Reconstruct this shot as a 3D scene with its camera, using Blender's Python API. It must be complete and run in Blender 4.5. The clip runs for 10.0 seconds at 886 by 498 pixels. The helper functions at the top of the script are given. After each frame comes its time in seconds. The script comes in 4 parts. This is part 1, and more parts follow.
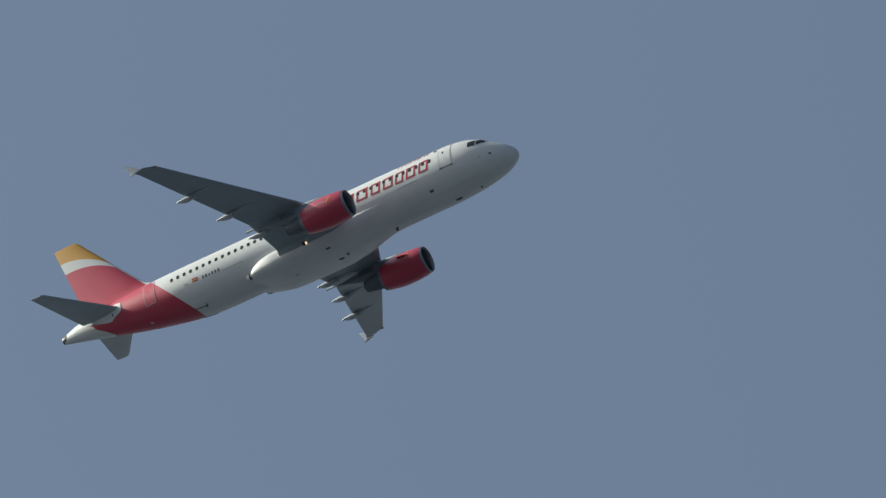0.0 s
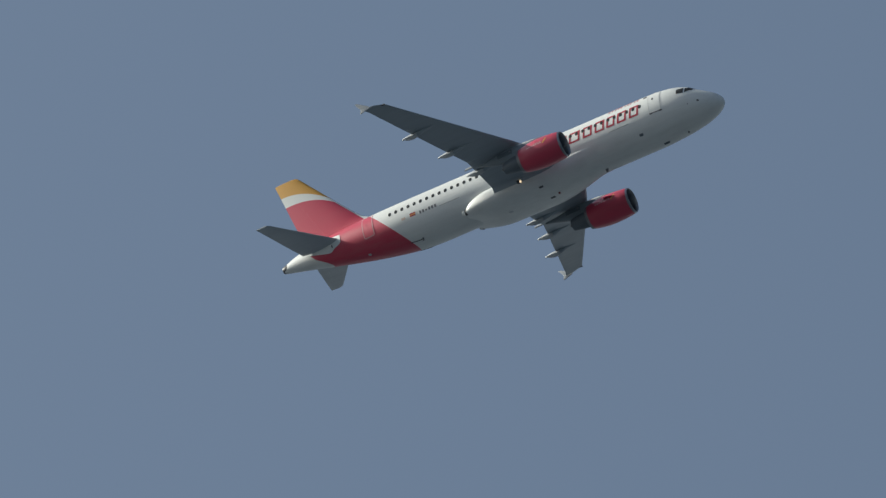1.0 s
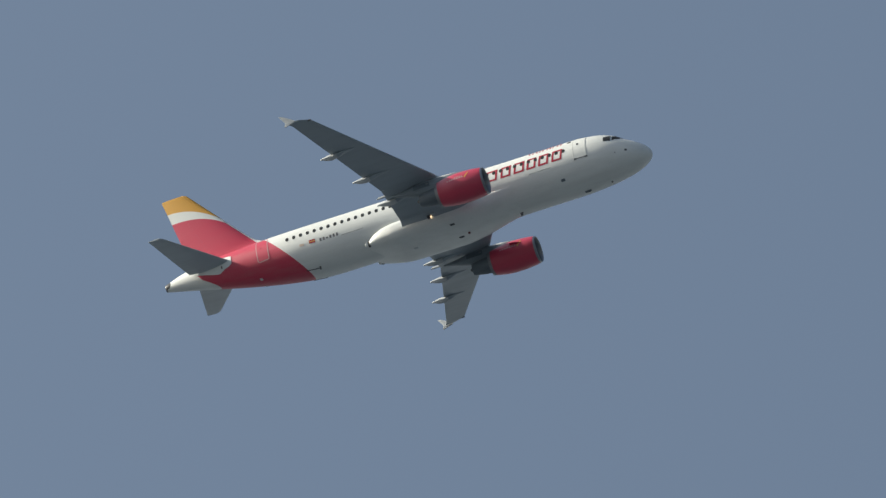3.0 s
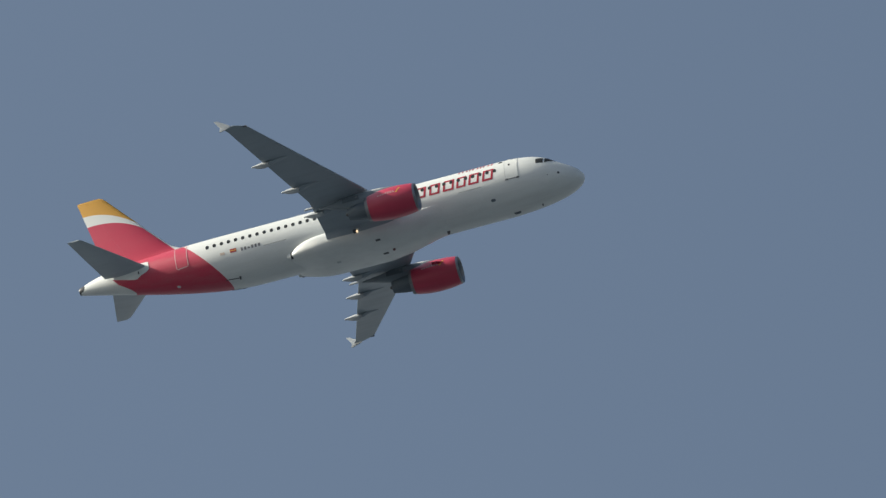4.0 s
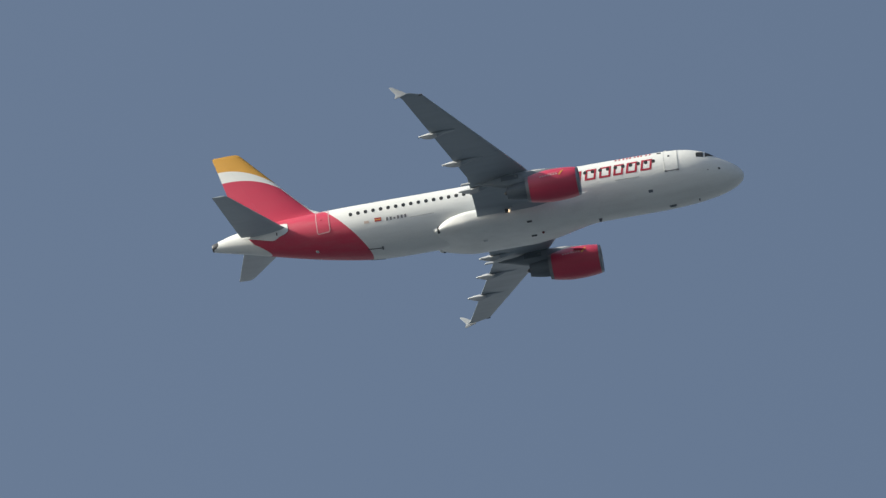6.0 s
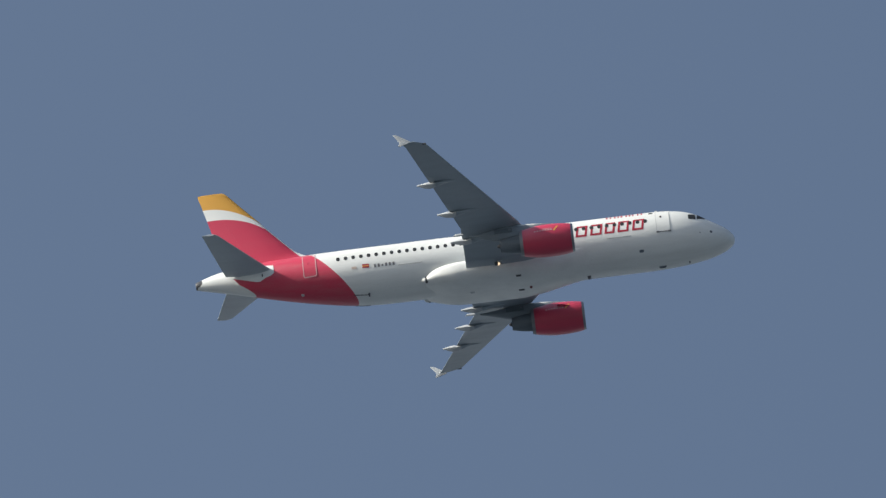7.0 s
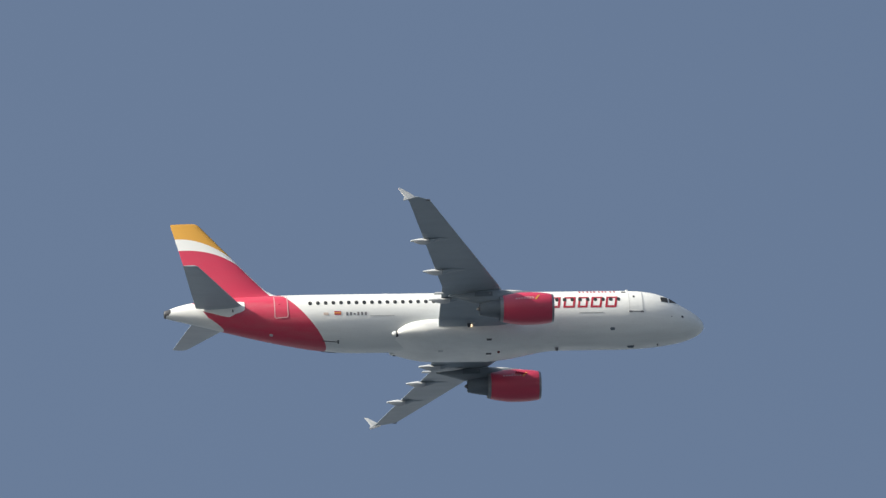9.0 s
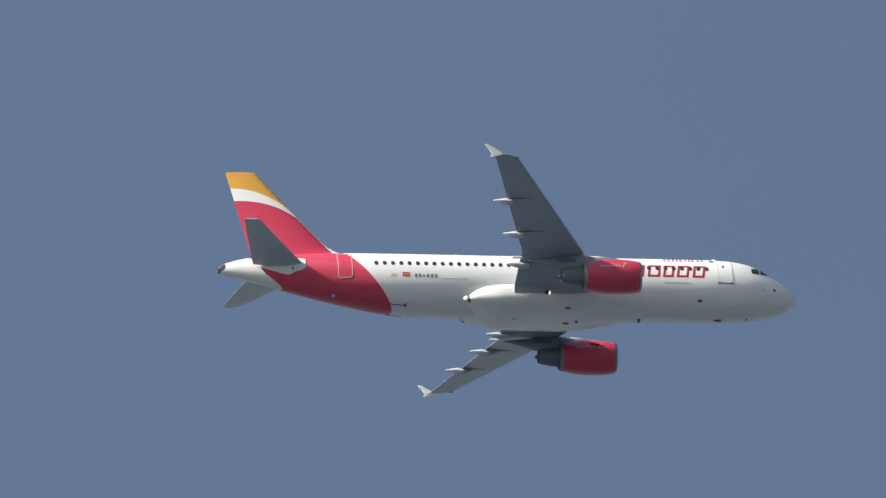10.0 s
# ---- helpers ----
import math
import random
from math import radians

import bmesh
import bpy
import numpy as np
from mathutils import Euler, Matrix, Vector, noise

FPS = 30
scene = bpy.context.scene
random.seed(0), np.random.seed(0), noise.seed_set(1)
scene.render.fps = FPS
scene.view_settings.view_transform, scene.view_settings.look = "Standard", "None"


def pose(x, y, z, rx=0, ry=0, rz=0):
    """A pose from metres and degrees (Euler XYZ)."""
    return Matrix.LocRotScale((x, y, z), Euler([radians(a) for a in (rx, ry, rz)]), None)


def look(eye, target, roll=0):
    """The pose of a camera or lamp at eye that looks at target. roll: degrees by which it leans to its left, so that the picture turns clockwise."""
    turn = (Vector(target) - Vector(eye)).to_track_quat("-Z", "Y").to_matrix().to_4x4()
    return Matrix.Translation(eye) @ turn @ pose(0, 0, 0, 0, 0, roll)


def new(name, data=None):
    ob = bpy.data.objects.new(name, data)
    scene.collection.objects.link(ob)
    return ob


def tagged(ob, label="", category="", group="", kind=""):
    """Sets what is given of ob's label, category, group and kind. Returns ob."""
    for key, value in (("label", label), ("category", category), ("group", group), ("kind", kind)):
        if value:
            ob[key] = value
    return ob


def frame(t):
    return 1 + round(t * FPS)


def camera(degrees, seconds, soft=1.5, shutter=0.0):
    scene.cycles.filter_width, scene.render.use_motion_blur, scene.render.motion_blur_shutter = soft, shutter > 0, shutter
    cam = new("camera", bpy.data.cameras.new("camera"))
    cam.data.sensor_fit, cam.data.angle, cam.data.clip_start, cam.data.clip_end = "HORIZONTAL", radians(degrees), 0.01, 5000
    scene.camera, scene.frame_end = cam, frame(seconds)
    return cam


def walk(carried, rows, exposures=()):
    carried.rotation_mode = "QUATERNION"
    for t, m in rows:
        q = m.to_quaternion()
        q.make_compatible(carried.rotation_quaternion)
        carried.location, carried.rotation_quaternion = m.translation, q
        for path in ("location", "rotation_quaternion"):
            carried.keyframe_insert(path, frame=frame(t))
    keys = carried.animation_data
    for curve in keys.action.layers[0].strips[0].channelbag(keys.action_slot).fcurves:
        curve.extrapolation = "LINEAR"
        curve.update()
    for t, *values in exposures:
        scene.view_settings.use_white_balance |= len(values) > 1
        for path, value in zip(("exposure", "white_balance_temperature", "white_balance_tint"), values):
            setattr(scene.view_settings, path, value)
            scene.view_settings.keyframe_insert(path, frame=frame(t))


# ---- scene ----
SOFT = 1.4
cam = camera(3.0, 10.0, SOFT)
# stops, kelvin and tint of the film camera's own exposure on the way
EXPOSURES = [(0.0, 0.01, 6230, 4), (2.0, 0.15, 6310, 4), (3.5, 0.46, 6660, 5), (4.0, 0.38, 6520, 5), (5.0, 0.49, 6520, 5),
             (5.5, 0.51, 6560, 6), (7.0, 0.51, 6260, 8), (7.5, 0.58, 6310, 8), (8.0, 0.62, 6290, 8), (9.0, 0.79, 6460, 9), (10.0, 0.70, 6360, 10)]
walk(cam, [
    (0.0, pose(0, 0, 1.7, 118.0015, 0, -0.0003)), (0.1, pose(0, 0, 1.7, 118.1357, 0, -0.3228)),
    (0.2, pose(0, 0, 1.7, 118.2408, 0, -0.6392)), (0.3, pose(0, 0, 1.7, 118.3761, 0, -0.9605)),
    (0.4, pose(0, 0, 1.7, 118.5095, 0, -1.2452)), (0.5, pose(0, 0, 1.7, 118.6243, 0, -1.5084)),
    (0.6, pose(0, 0, 1.7, 118.6826, 0, -1.7571)), (0.7, pose(0, 0, 1.7, 118.7484, 0, -2.0194)),
    (0.8, pose(0, 0, 1.7, 118.7950, 0, -2.2631)), (0.9, pose(0, 0, 1.7, 118.8719, 0, -2.5092)),
    (1.0, pose(0, 0, 1.7, 118.9685, 0, -2.7321)), (1.1, pose(0, 0, 1.7, 119.0544, 0, -2.9903)),
    (1.2, pose(0, 0, 1.7, 119.1352, 0, -3.3145)), (1.3, pose(0, 0, 1.7, 119.2404, 0, -3.7153)),
    (1.4, pose(0, 0, 1.7, 119.3462, 0, -4.2200)), (1.5, pose(0, 0, 1.7, 119.4745, 0, -4.7882)),
    (1.6, pose(0, 0, 1.7, 119.5924, 0, -5.2979)), (1.7, pose(0, 0, 1.7, 119.7297, 0, -5.7164)),
    (1.8, pose(0, 0, 1.7, 119.8742, 0, -6.0810)), (1.9, pose(0, 0, 1.7, 120.0166, 0, -6.4306)),
    (2.0, pose(0, 0, 1.7, 120.1767, 0, -6.7800)), (2.1, pose(0, 0, 1.7, 120.3073, 0, -7.1254)),
    (2.2, pose(0, 0, 1.7, 120.4494, 0, -7.4689)), (2.3, pose(0, 0, 1.7, 120.5747, 0, -7.8348)),
    (2.4, pose(0, 0, 1.7, 120.6831, 0, -8.2334)), (2.5, pose(0, 0, 1.7, 120.7776, 0, -8.6572)),
    (2.6, pose(0, 0, 1.7, 120.8614, 0, -9.0981)), (2.7, pose(0, 0, 1.7, 120.9374, 0, -9.5483)),
    (2.8, pose(0, 0, 1.7, 121.0087, 0, -9.9999)), (2.9, pose(0, 0, 1.7, 121.0784, 0, -10.4449)),
    (3.0, pose(0, 0, 1.7, 121.1496, 0, -10.8755)), (3.1, pose(0, 0, 1.7, 121.2252, 0, -11.2835)),
    (3.2, pose(0, 0, 1.7, 121.3083, 0, -11.6609)), (3.3, pose(0, 0, 1.7, 121.4020, 0, -11.9998)),
    (3.4, pose(0, 0, 1.7, 121.4994, 0, -12.3001)), (3.5, pose(0, 0, 1.7, 121.5988, 0, -12.6374)),
    (3.6, pose(0, 0, 1.7, 121.7014, 0, -13.0887)), (3.7, pose(0, 0, 1.7, 121.7871, 0, -13.6579)),
    (3.8, pose(0, 0, 1.7, 121.8644, 0, -14.2829)), (3.9, pose(0, 0, 1.7, 121.9434, 0, -14.8708)),
    (4.0, pose(0, 0, 1.7, 122.0154, 0, -15.3942)), (4.1, pose(0, 0, 1.7, 122.1040, 0, -15.8756)),
    (4.2, pose(0, 0, 1.7, 122.2058, 0, -16.3349)), (4.3, pose(0, 0, 1.7, 122.2958, 0, -16.7867)),
    (4.4, pose(0, 0, 1.7, 122.3744, 0, -17.2462)), (4.5, pose(0, 0, 1.7, 122.4439, 0, -17.6971)),
    (4.6, pose(0, 0, 1.7, 122.5112, 0, -18.1513)), (4.7, pose(0, 0, 1.7, 122.5850, 0, -18.5878)),
    (4.8, pose(0, 0, 1.7, 122.6648, 0, -19.0228)), (4.9, pose(0, 0, 1.7, 122.7404, 0, -19.4563)),
    (5.0, pose(0, 0, 1.7, 122.8144, 0, -19.8764)), (5.1, pose(0, 0, 1.7, 122.8708, 0, -20.2736)),
    (5.2, pose(0, 0, 1.7, 122.8726, 0, -20.6686)), (5.3, pose(0, 0, 1.7, 122.8569, 0, -21.0512)),
    (5.4, pose(0, 0, 1.7, 122.8118, 0, -21.4148)), (5.5, pose(0, 0, 1.7, 122.8072, 0, -21.7846)),
    (5.6, pose(0, 0, 1.7, 122.8743, 0, -22.1590)), (5.7, pose(0, 0, 1.7, 122.9582, 0, -22.5182)),
    (5.8, pose(0, 0, 1.7, 123.0276, 0, -22.8958)), (5.9, pose(0, 0, 1.7, 123.0896, 0, -23.2917)),
    (6.0, pose(0, 0, 1.7, 123.1456, 0, -23.7042)), (6.1, pose(0, 0, 1.7, 123.1968, 0, -24.1318)),
    (6.2, pose(0, 0, 1.7, 123.2447, 0, -24.5726)), (6.3, pose(0, 0, 1.7, 123.2907, 0, -25.0252)),
    (6.4, pose(0, 0, 1.7, 123.3360, 0, -25.4879)), (6.5, pose(0, 0, 1.7, 123.3822, 0, -25.9590)),
    (6.6, pose(0, 0, 1.7, 123.4305, 0, -26.4368)), (6.7, pose(0, 0, 1.7, 123.4823, 0, -26.9198)),
    (6.8, pose(0, 0, 1.7, 123.5390, 0, -27.4062)), (6.9, pose(0, 0, 1.7, 123.5797, 0, -27.8857)),
    (7.0, pose(0, 0, 1.7, 123.6543, 0, -28.3826)), (7.1, pose(0, 0, 1.7, 123.7182, 0, -28.8661)),
    (7.2, pose(0, 0, 1.7, 123.7726, 0, -29.3585)), (7.3, pose(0, 0, 1.7, 123.8386, 0, -29.8387)),
    (7.4, pose(0, 0, 1.7, 123.8820, 0, -30.3318)), (7.5, pose(0, 0, 1.7, 123.8587, 0, -30.8003)),
    (7.6, pose(0, 0, 1.7, 123.7551, 0, -31.2741)), (7.7, pose(0, 0, 1.7, 123.6499, 0, -31.7191)),
    (7.8, pose(0, 0, 1.7, 123.6284, 0, -32.1727)), (7.9, pose(0, 0, 1.7, 123.6734, 0, -32.6053)),
    (8.0, pose(0, 0, 1.7, 123.7453, 0, -33.0644)), (8.1, pose(0, 0, 1.7, 123.7910, 0, -33.5233)),
    (8.2, pose(0, 0, 1.7, 123.8397, 0, -33.9961)), (8.3, pose(0, 0, 1.7, 123.9068, 0, -34.4728)),
    (8.4, pose(0, 0, 1.7, 123.9491, 0, -34.9214)), (8.5, pose(0, 0, 1.7, 123.9496, 0, -35.3924)),
    (8.6, pose(0, 0, 1.7, 123.9312, 0, -35.8816)), (8.7, pose(0, 0, 1.7, 123.9472, 0, -36.3921)),
    (8.8, pose(0, 0, 1.7, 123.9512, 0, -36.8930)), (8.9, pose(0, 0, 1.7, 123.9406, 0, -37.3933)),
    (9.0, pose(0, 0, 1.7, 123.8950, 0, -37.8754)), (9.1, pose(0, 0, 1.7, 123.8436, 0, -38.3740)),
    (9.2, pose(0, 0, 1.7, 123.7463, 0, -38.8592)), (9.3, pose(0, 0, 1.7, 123.6753, 0, -39.3022)),
    (9.4, pose(0, 0, 1.7, 123.6159, 0, -39.7492)), (9.5, pose(0, 0, 1.7, 123.5790, 0, -40.1681)),
    (9.6, pose(0, 0, 1.7, 123.5675, 0, -40.5867)), (9.7, pose(0, 0, 1.7, 123.5445, 0, -40.9978)),
    (9.8, pose(0, 0, 1.7, 123.5620, 0, -41.3987)), (9.9, pose(0, 0, 1.7, 123.5479, 0, -41.8021)),
    (10.0, pose(0, 0, 1.7, 123.5077, 0, -42.2015)),
], EXPOSURES)

# ---- world, sun and sky ----
SUN_EL, SUN_AZ = 26.0, 289.0          # degrees above the horizon, clockwise from +y
SKY_STRENGTH, SUN_STRENGTH = 0.075, 5.0
SUN_WAY = (math.sin(radians(SUN_AZ)) * math.cos(radians(SUN_EL)), math.cos(radians(SUN_AZ)) * math.cos(radians(SUN_EL)), math.sin(radians(SUN_EL)))
HAZE, AUREOLE = (1.40, 1.80, 2.5, 1), 1.5


def node(tree, kind, **sockets):
    n = tree.nodes.new(kind)
    for key, value in sockets.items():
        n.inputs[key.replace("_", " ")].default_value = value
    return n


def mth(nt, op, a, b=None, c=None):
    n = nt.nodes.new("ShaderNodeMath")
    n.operation = op
    for i, v in enumerate((a, b, c)):
        if v is None:
            continue
        if isinstance(v, (int, float)):
            n.inputs[i].default_value = v
        else:
            nt.links.new(v, n.inputs[i])
    return n.outputs[0]


def build_world():
    world = bpy.data.worlds.new("sky")
    scene.world = world
    world.use_nodes = True
    nt = world.node_tree
    nt.nodes.clear()
    sky = nt.nodes.new("ShaderNodeTexSky")
    sky.sky_type, sky.sun_disc = "NISHITA", False
    sky.sun_elevation, sky.sun_rotation = radians(SUN_EL), radians(SUN_AZ)
    sky.air_density, sky.dust_density, sky.ozone_density, sky.altitude = 1.0, 8.0, 1.5, 600
    # thin high haze: very faint uneven veil over the whole sky
    co = nt.nodes.new("ShaderNodeTexCoord")
    veil = node(nt, "ShaderNodeTexNoise", Scale=26.0, Detail=5.0, Roughness=0.62)
    nt.links.new(co.outputs["Generated"], veil.inputs["Vector"])
    ramp = node(nt, "ShaderNodeMapRange", From_Min=0.3, From_Max=0.7, To_Min=0.14, To_Max=0.19)
    nt.links.new(veil.outputs["Fac"], ramp.inputs["Value"])
    mix = nt.nodes.new("ShaderNodeMix")
    mix.data_type = "RGBA"
    nt.links.new(ramp.outputs["Result"], mix.inputs["Factor"])
    nt.links.new(sky.outputs["Color"], mix.inputs["A"])
    mix.inputs["B"].default_value = HAZE
    # haze scatters forward: a wide pale aureole that fades with the angle from the sun
    toward = node(nt, "ShaderNodeVectorMath")
    toward.operation = "DOT_PRODUCT"
    nt.links.new(co.outputs["Generated"], toward.inputs[0])
    toward.inputs[1].default_value = SUN_WAY
    near = mth(nt, "POWER", mth(nt, "MAXIMUM", mth(nt, "MULTIPLY_ADD", toward.outputs["Value"], 0.5, 0.5), 0.0), 4.0)
    lit = nt.nodes.new("ShaderNodeMix")
    lit.data_type, lit.blend_type = "RGBA", "ADD"
    nt.links.new(mth(nt, "MULTIPLY", near, AUREOLE), lit.inputs["Factor"])
    lit.clamp_factor = False
    nt.links.new(mix.outputs["Result"], lit.inputs["A"])
    lit.inputs["B"].default_value = HAZE
    bg = node(nt, "ShaderNodeBackground", Strength=SKY_STRENGTH)
    nt.links.new(lit.outputs["Result"], bg.inputs["Color"])
    out = nt.nodes.new("ShaderNodeOutputWorld")
    nt.links.new(bg.outputs["Background"], out.inputs["Surface"])


build_world()
sun = new("sun", bpy.data.lights.new("sun", "SUN"))
sun.data.energy, sun.data.angle, sun.data.color = SUN_STRENGTH, radians(0.6), (1.0, 0.945, 0.84)
sun.matrix_world = look(900 * Vector(SUN_WAY), (0, 0, 0))


# ---- materials ----
def blend(nt, fac, a, b):
    n = nt.nodes.new("ShaderNodeMix")
    n.data_type = "RGBA"
    for key, v in (("Factor", fac), ("A", a), ("B", b)):
        if isinstance(v, (int, float)):
            n.inputs[key].default_value = v
        elif isinstance(v, tuple):
            n.inputs[key].default_value = (*v, 1)
        else:
            nt.links.new(v, n.inputs[key])
    return n.outputs["Result"]


def surface(name, colour, rough=0.4, metal=0.0, coat=0.0, grime=0.15, streak=(0.25, 1.6, 1.6), paint=None, dirt=(0.30, 0.29, 0.27), bump=0.0, spec=0.5):
    """Painted or bare metal with fine speckle, and dirt drawn out along the airflow."""
    m = bpy.data.materials.new(name)
    m.use_nodes = True
    nt = m.node_tree
    bsdf = nt.nodes["Principled BSDF"]
    co = nt.nodes.new("ShaderNodeTexCoord")
    mapping = node(nt, "ShaderNodeMapping", Scale=streak)
    nt.links.new(co.outputs["Object"], mapping.inputs["Vector"])
    broad = node(nt, "ShaderNodeTexNoise", Scale=1.3, Detail=6.0, Roughness=0.6)
    nt.links.new(mapping.outputs["Vector"], broad.inputs["Vector"])
    fine = node(nt, "ShaderNodeTexNoise", Scale=9.0, Detail=3.0)
    nt.links.new(co.outputs["Object"], fine.inputs["Vector"])
    f = node(nt, "ShaderNodeMapRange", From_Min=0.42, From_Max=0.75, To_Min=0.0, To_Max=grime)
    nt.links.new(broad.outputs["Fac"], f.inputs["Value"])
    g = node(nt, "ShaderNodeMapRange", From_Min=0.5, From_Max=0.8, To_Min=0.0, To_Max=grime * 0.5)
    nt.links.new(fine.outputs["Fac"], g.inputs["Value"])
    base = paint(nt, co.outputs["Object"]) if paint else colour
    col = blend(nt, f.outputs["Result"], base, dirt)
    col = blend(nt, g.outputs["Result"], col, dirt)
    nt.links.new(col, bsdf.inputs["Base Color"])
    r = node(nt, "ShaderNodeMapRange", From_Min=0.3, From_Max=0.7, To_Min=rough * 0.8, To_Max=min(1, rough * 1.3))
    nt.links.new(broad.outputs["Fac"], r.inputs["Value"])
    nt.links.new(r.outputs["Result"], bsdf.inputs["Roughness"])
    bsdf.inputs["Metallic"].default_value = metal
    bsdf.inputs["Coat Weight"].default_value = coat
    bsdf.inputs["Coat Roughness"].default_value = 0.42
    bsdf.inputs["Coat IOR"].default_value = 1.7 if coat > 0.9 else 1.5
    bsdf.inputs["Specular IOR Level"].default_value = spec
    if bump:
        b = node(nt, "ShaderNodeBump", Strength=bump, Distance=0.02)
        nt.links.new(fine.outputs["Fac"], b.inputs["Height"])
        nt.links.new(b.outputs["Normal"], bsdf.inputs["Normal"])
    return m


WHITE, RED, GOLD = (0.738, 0.750, 0.728), (0.52, 0.033, 0.078), (0.64, 0.33, 0.045)


def station(nt, co):
    sep = nt.nodes.new("ShaderNodeSeparateXYZ")
    nt.links.new(co, sep.inputs[0])
    return mth(nt, "SUBTRACT", 17.0, sep.outputs["X"]), sep.outputs["Z"]


def soft_step(nt, value, width):
    """0 below zero, 1 above width."""
    n = node(nt, "ShaderNodeMapRange", From_Min=0.0, From_Max=width, To_Min=0.0, To_Max=1.0)
    nt.links.new(value, n.inputs["Value"])
    return n.outputs["Result"]


def fuselage_paint(nt, co):
    s, z = station(nt, co)
    front = mth(nt, "ADD", 28.05, mth(nt, "MULTIPLY", z, 0.83))
    low = mth(nt, "MULTIPLY", mth(nt, "MAXIMUM", mth(nt, "SUBTRACT", 0.25, z), 0.0), 0.8)
    rear = mth(nt, "SUBTRACT", mth(nt, "ADD", 34.4, mth(nt, "MULTIPLY", z, 0.8)), low)
    a = soft_step(nt, mth(nt, "SUBTRACT", s, front), 0.02)
    b = soft_step(nt, mth(nt, "SUBTRACT", rear, s), 0.02)
    return blend(nt, mth(nt, "MULTIPLY", a, b), WHITE, RED)


def fin_paint(nt, co):
    s, z = station(nt, co)
    u = mth(nt, "MINIMUM", mth(nt, "MAXIMUM", mth(nt, "SUBTRACT", 36.6, s), 0.0), 5.0)
    u2 = mth(nt, "MULTIPLY", u, u)
    gold = mth(nt, "SUBTRACT", 6.80, mth(nt, "MULTIPLY", u2, 0.106))
    v = mth(nt, "MAXIMUM", mth(nt, "SUBTRACT", 36.4, s), 0.0)
    v2 = mth(nt, "MULTIPLY", v, v)
    red = mth(nt, "SUBTRACT", mth(nt, "SUBTRACT", 5.92, mth(nt, "MULTIPLY", v2, 0.045)), mth(nt, "MULTIPLY", mth(nt, "MULTIPLY", v2, v), 0.0075))
    # a narrow white strip runs on down the leading edge
    edge = mth(nt, "ADD", 28.36, mth(nt, "MULTIPLY", z, 0.852))
    field = mth(nt, "MULTIPLY", soft_step(nt, mth(nt, "SUBTRACT", red, z), 0.02), soft_step(nt, mth(nt, "SUBTRACT", s, edge), 0.02))
    c = blend(nt, field, WHITE, RED)
    return blend(nt, soft_step(nt, mth(nt, "SUBTRACT", z, gold), 0.02), c, GOLD)


M_SKIN = surface("painted_skin", WHITE, 0.5, coat=0.5, grime=0.16, paint=fuselage_paint, spec=0.35)
M_FIN = surface("fin_paint", WHITE, 0.5, coat=0.5, grime=0.03, paint=fin_paint, spec=0.35)
M_WHITE = surface("white_paint", WHITE, 0.5, coat=0.5, grime=0.17, streak=(0.5, 1.0, 1.0), spec=0.35)
M_RED = surface("red_paint", RED, 0.36, coat=0.5, grime=0.12, dirt=(0.16, 0.04, 0.05))
M_GREY = surface("wing_grey", (0.304, 0.353, 0.390), 0.45, coat=0.6, grime=0.16, dirt=(0.15, 0.15, 0.15))
M_TAIL = surface("tailplane_grey", (0.42, 0.46, 0.49), 0.45, coat=0.6, grime=0.16, dirt=(0.2, 0.2, 0.2))
M_PYLON = surface("pylon_grey", (0.20, 0.24, 0.265), 0.5, coat=0.3, grime=0.3, dirt=(0.1, 0.1, 0.1))
M_PALE = surface("pale_grey_paint", (0.50, 0.52, 0.53), 0.35, grime=0.25)
M_LIP = surface("bare_aluminium", (0.30, 0.31, 0.33), 0.36, metal=1.0, grime=0.3)
M_STEEL = surface("heat_stained_steel", (0.13, 0.16, 0.185), 0.6, metal=0.1, grime=0.4, dirt=(0.08, 0.085, 0.09))
M_NOZZLE = surface("dull_nozzle_metal", (0.24, 0.255, 0.27), 0.5, metal=0.4, grime=0.4, dirt=(0.1, 0.1, 0.1))
M_FAN = surface("fan_metal", (0.24, 0.28, 0.33), 0.45, metal=0.3, grime=0.2, dirt=(0.12, 0.13, 0.14))
M_DARK = surface("dark_cavity", (0.075, 0.082, 0.09), 0.6, grime=0.2, dirt=(0.03, 0.03, 0.03))
M_BLACK = surface("black_fitting", (0.06, 0.063, 0.07), 0.45, grime=0.3, dirt=(0.11, 0.11, 0.115))
M_GLASS = surface("dark_cabin_glass", (0.035, 0.038, 0.042), 0.55, grime=0.05, spec=0.1)
M_MARK = surface("red_marking", (0.37, 0.02, 0.04), 0.4, grime=0.08, dirt=(0.3, 0.1, 0.1))
M_GOLD = surface("gold_marking", (0.70, 0.36, 0.07), 0.4, grime=0.08)
M_INK = surface("dark_grey_marking", (0.15, 0.15, 0.16), 0.5, grime=0.1)
M_SEAM = surface("pinkish_seam", (0.58, 0.32, 0.34), 0.5, grime=0.1)
M_LINE = surface("pale_line_marking", (0.46, 0.47, 0.46), 0.5, grime=0.1)
M_TAN = surface("faded_emblem", (0.62, 0.50, 0.42), 0.5, grime=0.1)


def glow(name, colour, strength):
    m = bpy.data.materials.new(name)
    m.use_nodes = True
    b = m.node_tree.nodes["Principled BSDF"]
    b.inputs["Base Color"].default_value = (*colour, 1)
    b.inputs["Emission Color"].default_value = (*colour, 1)
    b.inputs["Emission Strength"].default_value = strength
    return m


